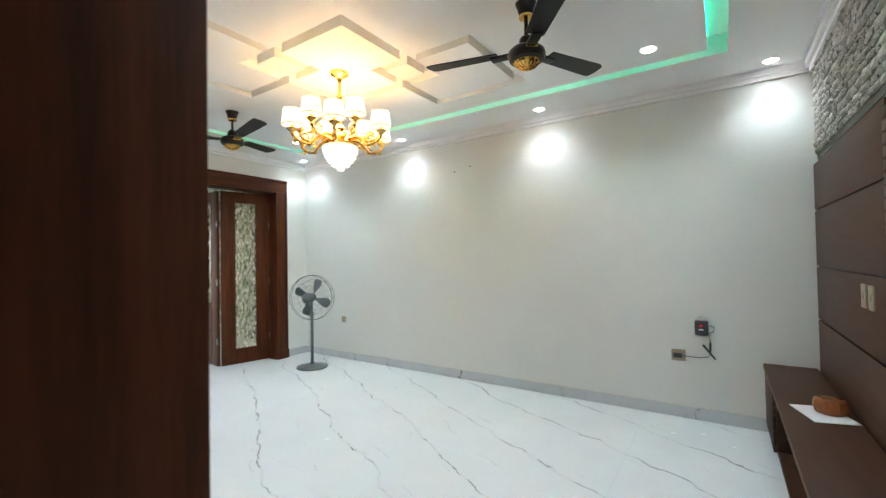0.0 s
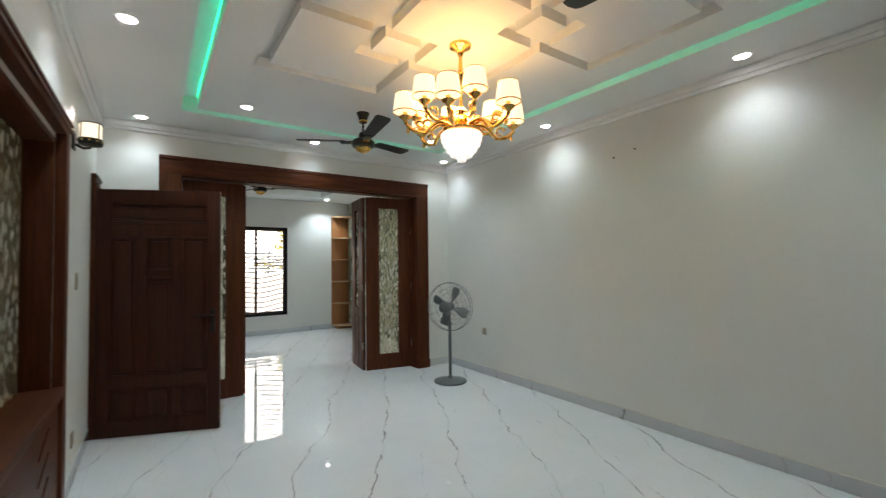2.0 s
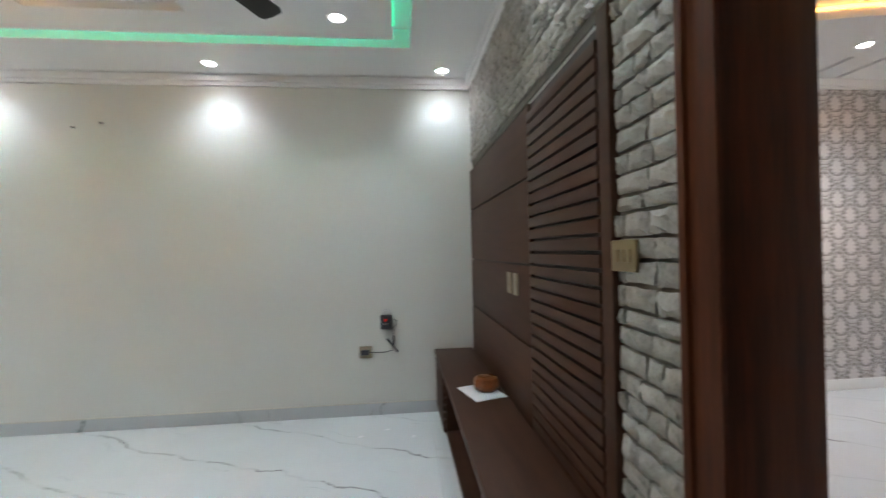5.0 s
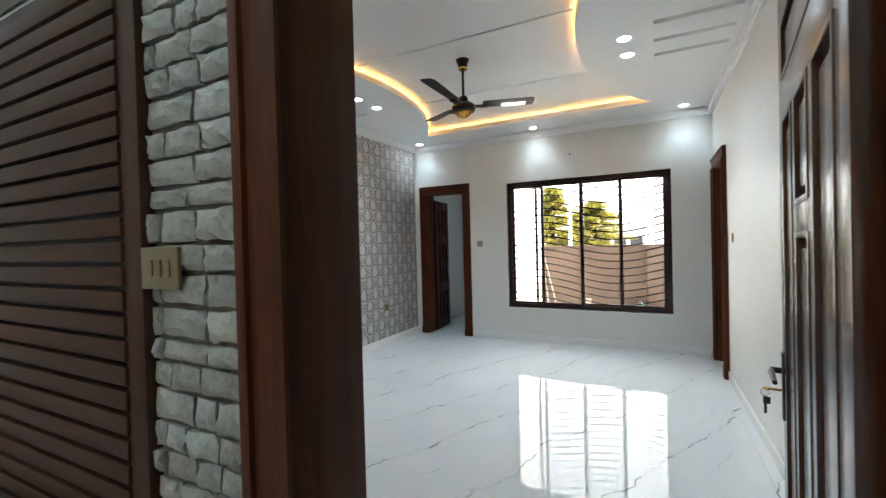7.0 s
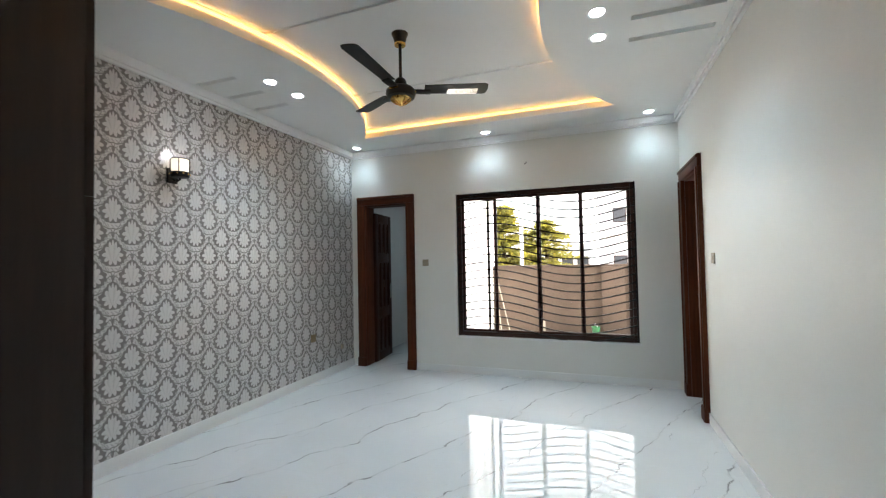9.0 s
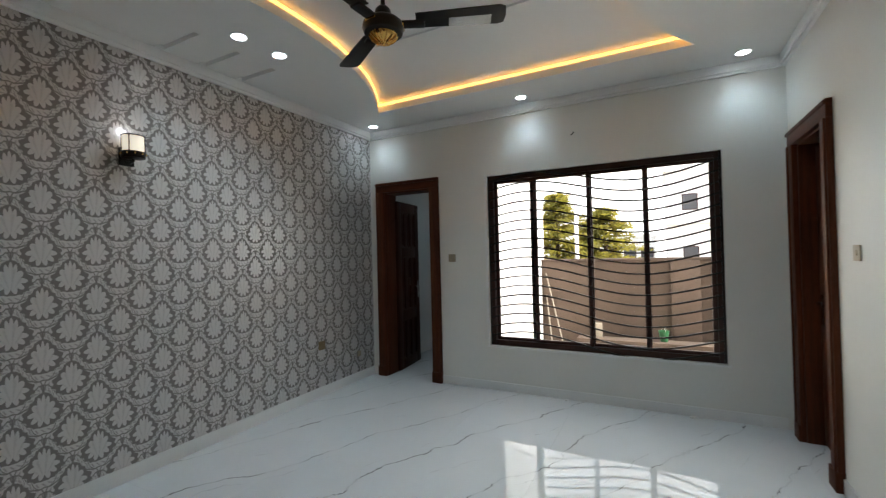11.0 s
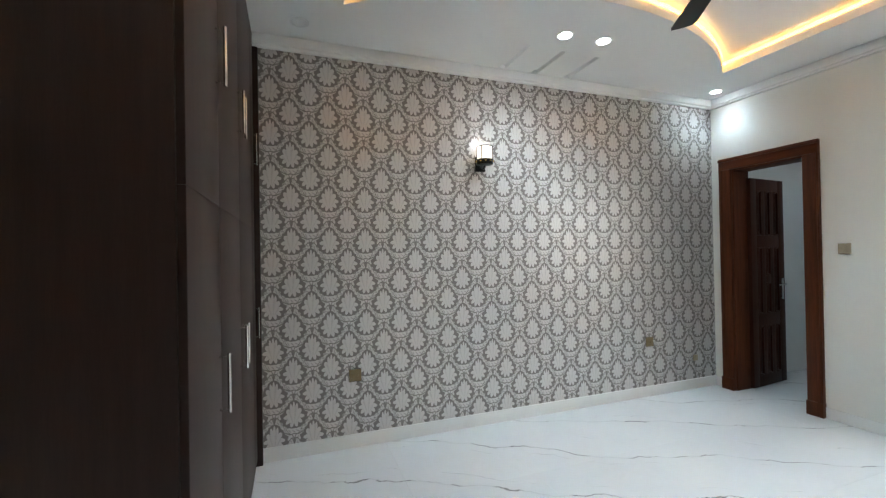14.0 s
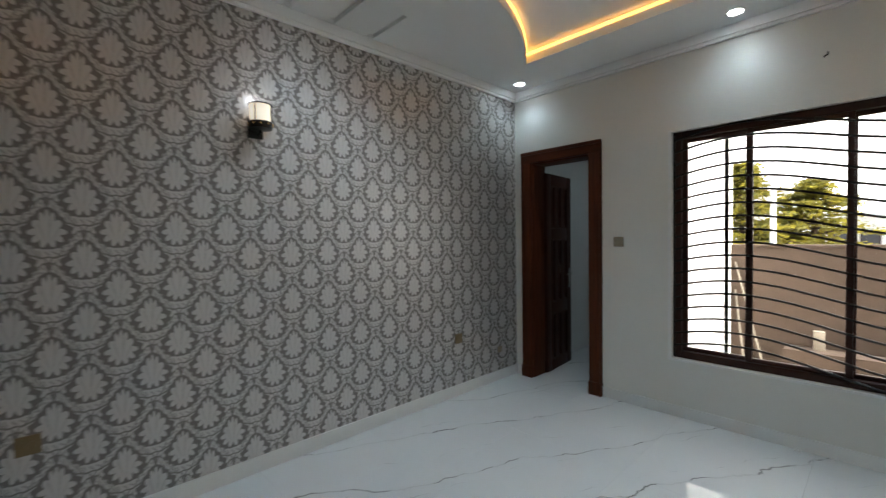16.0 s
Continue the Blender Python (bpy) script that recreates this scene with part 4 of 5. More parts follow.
# ---------------------------------------------------------------- chandelier
def chandelier(x, y, z):
    t = thing("chandelier", "gold chandelier with lit cream shades and a crystal bowl", "chandelier", "", pose(x, y, z))
    bm = bmesh.new()
    lathe(bm, [(0.0, -0.055), (0.018, -0.050), (0.028, -0.040), (0.045, -0.030), (0.070, -0.018), (0.074, -0.006), (0.074, 0.0)], 20)
    part("canopy", bm, GOLD, t, smooth=True)
    bm = bmesh.new()
    lathe(bm, [(0.010, -0.42), (0.010, -0.30), (0.022, -0.285), (0.013, -0.27), (0.016, -0.20), (0.026, -0.185), (0.014, -0.17), (0.012, -0.08), (0.022, -0.06), (0.014, -0.035)], 14)
    part("stem", bm, GOLD, t, smooth=True)
    bm = bmesh.new()
    lathe(bm, [(0.0, -0.58), (0.115, -0.575), (0.125, -0.56), (0.09, -0.545), (0.035, -0.53), (0.045, -0.50), (0.030, -0.47), (0.040, -0.44), (0.018, -0.41), (0.0, -0.40)], 24)
    part("body", bm, GOLD, t, smooth=True)
    bm = bmesh.new()
    prof = []
    for k in range(6):
        r = 0.128 - 0.004 * k * k
        prof += [(r, -0.585 - 0.031 * k), (r * 1.02, -0.60 - 0.031 * k), (r * 0.93, -0.614 - 0.031 * k)]
    lathe(bm, prof[::-1], 28)
    part("crystal_bowl", bm, CRYSTAL, t, "tiered crystal bowl, lit from within")
    bm = bmesh.new()
    for k in range(5):
        r = 0.132 - 0.004 * k * k
        for i in range(22):
            a = 2 * math.pi * (i + 0.5 * (k % 2)) / 22
            c = (r * math.cos(a), r * math.sin(a), -0.60 - 0.031 * k)
            lathe(bm, [(0.0, -0.016), (0.006, 0.0), (0.0, 0.014)], 5, c)
    part("crystal_fringe", bm, CRYSTAL, t)
    for count, r, zb, off, s in ((6, 0.37, -0.480, 0.2, 1.0), (6, 0.31, -0.422, 0.66, 1.0)):
        for i in range(count):
            a = 2 * math.pi * i / count + off
            c, q = math.cos(a), math.sin(a)
            zc = zb - 0.045
            low = zc - 0.075
            pts = []
            for k in range(7):
                v = k / 7
                pts.append((0.07 + (0.66 * r - 0.07) * v, -0.535 + (low + 0.535) * v * v + 0.028 * math.sin(math.pi * v)))
            for k in range(8):
                w = radians(90 * k / 7)
                pts.append((0.66 * r + 0.34 * r * math.sin(w), low + (zc - low) * (1 - math.cos(w))))
            bm = bmesh.new()
            tube(bm, [(rr * c, rr * q, zz) for rr, zz in pts], [0.010 + 0.004 * (k % 2) for k in range(15)], 8)
            # scrolls inside the bend and beside the body
            for cr, cz, size, turn in ((0.74 * r, low + 0.045, 0.036, 0.4), (0.36 * r, -0.505, 0.026, 2.2)):
                sc = [((cr + size * (1 - 0.06 * k) * math.cos(turn + 0.55 * k)), cz + size * (1 - 0.06 * k) * math.sin(turn + 0.55 * k)) for k in range(12)]
                tube(bm, [(rr * c, rr * q, zz) for rr, zz in sc], [0.010 - 0.0006 * k for k in range(12)], 7)
            # leaf on the outer bend
            lathe(bm, [(0.0, -0.022), (0.012, -0.010), (0.009, 0.010), (0.0, 0.026)], 7, (0.95 * r * c, 0.95 * r * q, low + 0.012))
            arm = part("arm", bm, GOLD, t, smooth=True)
            bm = bmesh.new()
            lathe(bm, [(0.0, -0.06), (0.010, -0.055), (0.016, -0.045), (0.036, -0.03), (0.040, -0.022), (0.015, -0.018), (0.013, 0.02), (0.0, 0.02)], 14, (r * c, r * q, zb))
            part("cup", bm, GOLD, arm, smooth=True)
            bm = bmesh.new()
            lathe(bm, [(0.073, 0.004), (0.074, 0.008), (0.060, 0.118), (0.058, 0.121), (0.057, 0.118), (0.070, 0.007)], 24, (r * c, r * q, zb))
            part("shade", bm, SHADE, arm, "cream fabric shade, lit", smooth=True)
            bm = bmesh.new()
            tube(bm, [(r * c + 0.074 * math.cos(w), r * q + 0.074 * math.sin(w), zb + 0.004) for w in [math.pi * k / 10 for k in range(20)]], 0.0035, 6, True)
            part("rim", bm, GOLD, arm, "thin gold rim", smooth=True)
            bm = bmesh.new()
            tube(bm, [(r * c + 0.059 * math.cos(w), r * q + 0.059 * math.sin(w), zb + 0.120) for w in [math.pi * k / 10 for k in range(20)]], 0.0025, 6, True)
            part("rim", bm, GOLD, arm, "thin gold rim", smooth=True)
    lamp = new("chandelier_glow", bpy.data.lights.new("chandelier_glow", "POINT"))
    lamp.data.energy, lamp.data.color, lamp.data.shadow_soft_size = CHAND_W, (1.0, 0.66, 0.27), 0.12
    lamp.location = (x, y, z - 0.41)
    return t


CHAND_W = 4.0
chandelier(-2.395, 2.392, HA)


# ---------------------------------------------------------------- ceiling fans
def ceiling_fan(x, y, z, rod, turns, label, sticker=None):
    t = thing("ceiling_fan", label, "ceiling fan", "ceiling fans", pose(x, y, z))
    h = -rod
    bm = bmesh.new()
    lathe(bm, [(0.025, -0.085), (0.036, -0.075), (0.048, -0.03), (0.058, -0.008), (0.060, 0.0)], 20)
    cano = part("canopy", bm, BLACKMETAL, t, smooth=True)
    bm = bmesh.new()
    lathe(bm, [(0.038, -0.088), (0.041, -0.082), (0.041, -0.072), (0.035, -0.068)], 20)
    part("collar", bm, GOLD, cano, "gold collar", smooth=True)
    bm = bmesh.new()
    lathe(bm, [(0.011, h + 0.05), (0.011, -0.07)], 12)
    part("rod", bm, BLACKMETAL, t, smooth=True)
    bm = bmesh.new()
    lathe(bm, [(0.05, h - 0.075), (0.098, h - 0.062), (0.108, h - 0.035), (0.104, h - 0.012), (0.085, h + 0.006), (0.045, h + 0.02), (0.040, h + 0.06), (0.028, h + 0.075), (0.018, h + 0.08)], 28)
    mot = part("motor", bm, BLACKMETAL, t, smooth=True)
    bm = bmesh.new()
    lathe(bm, [(0.0, h - 0.125), (0.008, h - 0.12), (0.012, h - 0.11), (0.030, h - 0.104), (0.055, h - 0.092), (0.070, h - 0.078), (0.072, h - 0.07), (0.05, h - 0.068)], 24)
    part("finial", bm, GOLD, mot, "gold fluted cap", smooth=True)
    for i in range(14):
        a = 2 * math.pi * i / 14
        bm = bmesh.new()
        tube(bm, [(rr * math.cos(a), rr * math.sin(a), zz) for rr, zz in ((0.020, h - 0.112), (0.048, h - 0.100), (0.068, h - 0.083), (0.074, h - 0.07))], 0.0035, 5)
        part("flute", bm, GOLD, mot)
    for n, deg in enumerate(turns):
        r = Matrix.Rotation(radians(deg), 4, "Z")
        bm = bmesh.new()
        # pitched, slightly drooping blade
        outlinepts = [(0.17, -0.052), (0.60, -0.070), (0.628, -0.055), (0.635, 0.0), (0.628, 0.050), (0.60, 0.060), (0.17, 0.048)]
        top = [bm.verts.new(r @ Vector((a, b, h - 0.002 - b * 0.16 + a * 0.045))) for a, b in outlinepts]
        bot = [bm.verts.new(r @ Vector((a, b, h - 0.008 - b * 0.16 + a * 0.045))) for a, b in outlinepts]
        bm.faces.new(top)
        bm.faces.new(bot[::-1])
        for i in range(len(top)):
            j = (i + 1) % len(top)
            bm.faces.new((top[i], bot[i], bot[j], top[j]))
        bl = part("blade", bm, BLACKMETAL, t)
        bm = bmesh.new()
        box(bm, 0.085, 0.215, -0.03, 0.03, h - 0.022, h - 0.008, 0.004)
        bmesh.ops.transform(bm, matrix=r, verts=bm.verts)
        part("bracket", bm, BLACKMETAL, bl, smooth=True)
        bm = bmesh.new()
        box(bm, 0.09, 0.108, -0.032, 0.032, h - 0.034, h - 0.0215, 0.003)
        bmesh.ops.transform(bm, matrix=r, verts=bm.verts)
        part("clip", bm, GOLD, bl, "gold clip", smooth=True)
        if sticker == n:
            bm = bmesh.new()
            pts = [(0.34, -0.012), (0.56, -0.014), (0.56, 0.058), (0.34, 0.053)]
            bm.faces.new([bm.verts.new(r @ Vector((a, b, h - 0.0095 - b * 0.16 + a * 0.045))) for a, b in pts])
            s = part("sticker", bm, CHROME, bl, "silver foil sticker")
            s.modifiers.new("thickness", "SOLIDIFY").thickness = 0.001
    return t


ceiling_fan(-3.89, 2.37, HA, 0.26, (232, -8, 112), "black ceiling fan with gold trim and three blades")
ceiling_fan(-0.845, 2.40, HA, 0.27, (68, -52, 188), "black ceiling fan with gold trim and three blades")
ceiling_fan(3.60, 2.395, H + STEP, 0.40, (-63, 57, 177), "black ceiling fan with gold trim and a silver foil sticker", 0)
ceiling_fan(-7.65, 2.2, 3.06, 0.30, (75, 195, -45), "black ceiling fan with gold trim in the drawing room")


# ---------------------------------------------------------------- pedestal fan
def pedestal_fan(x, y, turn):
    t = thing("pedestal_fan", "grey metal pedestal fan with a wire guard, standing in the corner", "fan", "", pose(x, y, 0, 0, 0, turn))
    bm = bmesh.new()
    lathe(bm, [(0.195, 0.0), (0.205, 0.008), (0.20, 0.022), (0.12, 0.042), (0.035, 0.055), (0.030, 0.075), (0.0, 0.075)], 32)
    part("base", bm, FANGREY, t, smooth=True)
    bm = bmesh.new()
    lathe(bm, [(0.020, 0.06), (0.020, 0.70), (0.026, 0.702), (0.026, 0.735), (0.014, 0.74), (0.014, 0.86)], 16)
    part("pole", bm, FANGREY, t, smooth=True)
    # the axis runs along +y; the motor faces -y
    zc = 0.93

    def along(profile, seg=24):
        b = bmesh.new()
        lathe(b, profile, seg)
        bmesh.ops.transform(b, matrix=pose(0, 0, zc, -90), verts=b.verts)
        return b

    part("motor", along([(0.0, -0.20), (0.035, -0.195), (0.062, -0.17), (0.070, -0.12), (0.066, -0.06), (0.040, -0.045), (0.012, -0.04), (0.012, 0.05)]), FANGREY, t, smooth=True)
    part("hub", along([(0.05, 0.005), (0.052, 0.04), (0.03, 0.06), (0.0, 0.065)]), FANGREY, t, smooth=True)
    bm = bmesh.new()
    box(bm, -0.025, 0.025, -0.15, -0.02, zc - 0.10, zc - 0.05, 0.006)
    part("neck", bm, FANGREY, t, smooth=True)
    for k in range(4):
        bm = bmesh.new()
        n = 8
        rows = []
        for i in range(n + 1):
            u = i / n
            r = 0.04 + 0.215 * u
            w = (0.32 + 0.30 * math.sin(math.pi * min(1, u * 0.85))) * (1 if u < 0.85 else 1 - (u - 0.85) * 1.6)
            rows.append([(r * math.cos(a), 0.028 + 0.035 * (a / 0.5), r * math.sin(a)) for a in (-w / 2, -w / 6, w / 6, w / 2)])
        vs = [[bm.verts.new(p) for p in row] for row in rows]
        for a, b in zip(vs, vs[1:]):
            for i in range(3):
                bm.faces.new((a[i], a[i + 1], b[i + 1], b[i]))
        bmesh.ops.transform(bm, matrix=pose(0, 0, zc) @ pose(0, 0, 0, 0, 90 * k + 22), verts=bm.verts)
        bl = part("blade", bm, FANGREY, t, smooth=True)
        bl.modifiers.new("thickness", "SOLIDIFY").thickness = 0.003
    for r, yy in ((0.30, 0.03), (0.295, -0.03), (0.24, 0.095), (0.18, 0.11), (0.12, 0.118), (0.06, 0.12), (0.16, -0.075), (0.22, -0.06)):
        bm = bmesh.new()
        tube(bm, [(r * math.cos(2 * math.pi * i / 40), yy, zc + r * math.sin(2 * math.pi * i / 40)) for i in range(40)], 0.0040 if r > 0.28 else 0.0015, 5, True)
        part("guard_ring", bm, FANGREY, t, smooth=True)
    for i in range(16):
        a = 2 * math.pi * i / 16
        bm = bmesh.new()
        tube(bm, [(r * math.cos(a), yy, zc + r * math.sin(a)) for r, yy in ((0.05, 0.12), (0.12, 0.118), (0.18, 0.11), (0.24, 0.095), (0.30, 0.03), (0.295, -0.03), (0.22, -0.06), (0.16, -0.075), (0.07, -0.08))], 0.0011, 4)
        part("guard_wire", bm, FANGREY, t, smooth=True)


pedestal_fan(-4.526, 3.80, 28)


# ---------------------------------------------------------------- wall lamps
def sconce(m, label):
    """Wall lamp; the wall is at y = 0 and the lamp reaches towards -y."""
    t = thing("wall_lamp", label, "wall lamp", "wall lamps", m)
    boxes("back_plate", BLACKMETAL, (-0.045, 0.045, -0.016, 0, -0.10, 0.02), parent=t, bev=0.006)
    bm = bmesh.new()
    tube(bm, [(0, -0.01, -0.06), (0, -0.06, -0.085), (0, -0.095, -0.075), (0, -0.095, -0.05)], 0.009, 8)
    part("arm", bm, BLACKMETAL, t, smooth=True)
    bm = bmesh.new()
    lathe(bm, [(0.02, -0.065), (0.066, -0.058), (0.068, -0.05), (0.068, -0.018), (0.064, -0.018), (0.062, -0.05)], 24, (0, -0.095, 0))
    band = part("band", bm, BLACKMETAL, t, smooth=True)
    for i in range(10):
        a = 2 * math.pi * i / 10
        bm = bmesh.new()
        lathe(bm, [(0.0, -0.008), (0.008, 0.0), (0.0, 0.008)], 6, (0.069 * math.cos(a), -0.095 + 0.069 * math.sin(a), -0.034))
        part("stud", bm, GOLD, band)
    bm = bmesh.new()
    lathe(bm, [(0.055, -0.05), (0.060, -0.01), (0.062, 0.075), (0.058, 0.085), (0.054, 0.08), (0.052, -0.045)], 24, (0, -0.095, 0))
    part("glass", bm, SCONCE_GLASS, t, "lit opal glass cup", smooth=True)
    bm = bmesh.new()
    tube(bm, [(0.066 * math.cos(math.pi * k / 12), -0.095 + 0.066 * math.sin(math.pi * k / 12), 0.086) for k in range(24)], 0.004, 6, True)
    part("top_ring", bm, BLACKMETAL, t, "thin black ring", smooth=True)
    for k in range(4):
        a = math.pi * (0.25 + 0.5 * k)
        bm = bmesh.new()
        tube(bm, [(0.067 * math.cos(a), -0.095 + 0.067 * math.sin(a), -0.03), (0.066 * math.cos(a), -0.095 + 0.066 * math.sin(a), 0.086)], 0.0035, 6)
        part("cage_bar", bm, BLACKMETAL, t, smooth=True)
    lamp = new("wall_lamp_glow", bpy.data.lights.new("wall_lamp_glow", "POINT"))
    lamp.data.energy, lamp.data.color, lamp.data.shadow_soft_size = 0.13, (0.95, 0.97, 1.0), 0.03
    lamp.location = (m @ Vector((0, -0.045, 0.135)))
    return t


sconce(pose(3.325, YNB, 2.185), "black and gold wall lamp, lit, on damask wallpaper")
sconce(pose(-3.95, YS, 2.37, 0, 0, 180), "black and gold wall lamp, lit, on cream wall")


# ---------------------------------------------------------------- sockets and switches
def plate(name, label, m, w=0.085, h=0.085, material=BEIGEPLASTIC, rockers=1, group="switch plates", category="switch"):
    """A wall plate in the plane y = 0 facing -y."""
    t = thing(name, label, category, group, m)
    boxes("plate", material, (-w / 2, w / 2, -0.009, 0, -h / 2, h / 2), parent=t, bev=0.003)
    for i in range(rockers):
        c = (i - (rockers - 1) / 2) * 0.03
        boxes("rocker", material, (c - 0.011, c + 0.011, -0.0125, -0.0088, -0.018, 0.018), parent=t, bev=0.0015)
    return t


EAST, SOUTHF, WESTF = pose(0, 0, 0, 0, 0, 90), pose(0, 0, 0, 0, 0, 180), pose(0, 0, 0, 0, 0, -90)
plate("light_switch", "beige plastic switch beside the bathroom door", pose(XE, 3.21, 1.40) @ WESTF)
plate("light_switch", "beige plastic switch on the cream bedroom wall", pose(4.76, YSB, 1.40) @ SOUTHF)
plate("wall_socket", "gold-tinted plastic socket on damask wallpaper", pose(2.28, YNB, 0.53), 0.09, 0.09, GOLDPLASTIC, 2, "sockets", "socket")
plate("wall_socket", "gold-tinted plastic socket on damask wallpaper", pose(5.10, YNB, 0.525), 0.09, 0.09, GOLDPLASTIC, 2, "sockets", "socket")
plate("cable_outlet", "small pale cable outlet on damask wallpaper", pose(5.70, YNB, 0.31), 0.06, 0.06, BEIGEPLASTIC, 1, "sockets", "socket")
plate("wall_socket", "brown plastic socket on the cream lounge wall", pose(-4.53, YN, 0.563), 0.075, 0.085, BEIGEPLASTIC, 1, "sockets", "socket")
plate("wall_socket", "beige plastic socket on the brown television panel", pose(XP, 3.065, 1.212) @ WESTF, 0.08, 0.12, BEIGEPLASTIC, 1, "sockets", "socket")
plate("wall_socket", "beige plastic socket on the brown television panel", pose(XP, 2.935, 1.212) @ WESTF, 0.08, 0.12, BEIGEPLASTIC, 1, "sockets", "socket")
plate("switch_panel", "gold-tinted switch panel set into the stone cladding", pose(XA - 0.034, 1.822, 1.377) @ WESTF, 0.128, 0.088, GOLDPLASTIC, 3)
plate("light_switch", "beige plastic switch beside the lounge door", pose(-4.2, YS, 1.38) @ SOUTHF, 0.075, 0.12)
plate("wall_socket", "beige plastic socket low on the lounge wall", pose(-4.1, YS, 0.30) @ SOUTHF, 0.075, 0.10, BEIGEPLASTIC, 1, "sockets", "socket")

so = thing("wall_socket", "brown socket with a plug on the cream lounge wall", "socket", "sockets", pose(-0.285, YN, 0.543))
boxes("plate", BEIGEPLASTIC, (-0.055, 0.055, -0.009, 0, -0.05, 0.05), parent=so, bev=0.003)
boxes("plug", DARKPLASTIC, (-0.04, 0.03, -0.04, -0.0088, -0.02, 0.02), parent=so, bev=0.006)
ch = thing("wall_adapter", "dark grey power adapter with a red light hung on the wall", "adapter", "", pose(-0.105, YN, 0.80))
boxes("body", DARKPLASTIC, (-0.05, 0.05, -0.055, 0, -0.06, 0.06), parent=ch, bev=0.01)
bm = bmesh.new()
tube(bm, [(0.028 * math.cos(w), -0.006, 0.075 + 0.028 * math.sin(w)) for w in [2 * math.pi * k / 16 for k in range(16)]], 0.007, 6, True)
part("hanger", bm, WHITE, ch, "white ring hanger", smooth=True)
boxes("lamp", glow("red_pilot_light", (1.0, 0.03, 0.02), 0.05), (-0.012, 0.008, -0.058, -0.0548, 0.01, 0.03), parent=ch)
boxes("label", PAPER, (-0.02, 0.015, -0.057, -0.0548, -0.02, -0.008), parent=ch)
cable = thing("power_cable", "thin dark cable running from the socket to the adapter", "cable", "", pose(0, 0, -0.028))
bm = bmesh.new()
tube(bm, [(-0.25, YN - 0.025, 0.57), (-0.20, YN - 0.012, 0.568), (-0.12, YN - 0.01, 0.565), (-0.06, YN - 0.01, 0.58), (-0.04, YN - 0.012, 0.64), (-0.045, YN - 0.012, 0.72), (-0.05, YN - 0.02, 0.78), (-0.02, YN - 0.03, 0.80), (-0.015, YN - 0.03, 0.84), (-0.045, YN - 0.03, 0.85)], 0.0035, 6)
part("cord", bm, DARKPLASTIC, cable, smooth=True)
bm = bmesh.new()
tube(bm, [(-0.10, YN - 0.012, 0.68), (-0.06, YN - 0.014, 0.63), (-0.01, YN - 0.012, 0.565)], [0.010, 0.008, 0.008], 8)
tube(bm, [(-0.045, YN - 0.012, 0.63), (-0.045, YN - 0.012, 0.70)], 0.009, 8)
part("connector", bm, DARKPLASTIC, cable, smooth=True)

# plugs and hooks left in the walls
for x, z in ((-2.585, 2.462), (-2.37, 2.50)):
    bm = bmesh.new()
    lathe(bm, [(0.009, 0.0), (0.010, 0.004), (0.004, 0.018), (0.0, 0.02)], 8)
    ob = part("wall_plug", bm, DARKPLASTIC)
    ob.matrix_basis = pose(x, YN, z, 90)
    tagged(ob, "small dark screw plug in the cream wall", "screw", "wall screws")
bm = bmesh.new()
tube(bm, [(XE, 1.87, 2.59), (XE - 0.03, 1.87, 2.59), (XE - 0.035, 1.87, 2.575), (XE - 0.03, 1.89, 2.565)], 0.005, 6)
tagged(part("wall_hook", bm, BLACKMETAL, smooth=True), "small metal hook in the wall above the window", "hook")
for x, y, rz in ((XE - 0.02, 2.0, 0), (XE - 0.02, 0.95, 20)):
    ob = boxes("plaster_scrap", WHITE, (-0.012, 0.012, -0.02, 0.02, 0, 0.012), bev=0.003)
    ob.matrix_basis = pose(x - 0.02, y, 0.0005, 0, 0, rz)
    tagged(ob, "small white scrap of plaster on the floor", "debris", "floor scraps")
for x, y, rz in ((-4.1, YN - 0.06, 5), (-0.3, 3.95, 40), (-0.1, 4.05, 10), (0.1, 3.9, 70), (-2.6, 2.4, 15)):
    ob = boxes("paper_scrap", PAPER, (-0.018, 0.018, -0.012, 0.012, 0, 0.002))
    ob.matrix_basis = pose(x, y, 0.0006, 0, 0, rz)
    tagged(ob, "small white paper scrap on the marble floor", "debris", "floor scraps")

# ---------------------------------------------------------------- drawing room shelf
sh = thing("corner_shelf", "tall light-brown wooden corner shelf with open compartments", "shelf")
boxes("back_board", SHELFWOOD, (XD + 0.001, XD + 0.02, 4.14, 4.548, 0.08, 2.55), parent=sh, bev=0.002)
boxes("back_board", LEAFY, (XD + 0.021, -9.345, 4.550, 4.5585, 0.08, 2.55), parent=sh, label="leaf-print backing")
for z in (0.06, 0.56, 1.06, 1.56, 2.06, 2.55):
    bm = bmesh.new()
    ring = [(XD + 0.0015, 4.14), (-9.58, 4.14), (-9.34, 4.41), (-9.34, 4.558), (XD + 0.0015, 4.558)]
    a, b = [bm.verts.new((x, y, z)) for x, y in ring], [bm.verts.new((x, y, z + 0.022)) for x, y in ring]
    bm.faces.new(a)
    bm.faces.new(b)
    for i in range(5):
        bm.faces.new((a[i], a[(i + 1) % 5], b[(i + 1) % 5], b[i]))
    part("shelf_board", bm, SHELF_EDGE, sh)
boxes("plinth", SHELFWOOD, (XD + 0.002, -9.5, 4.21, 4.558, 0, 0.06), parent=sh)

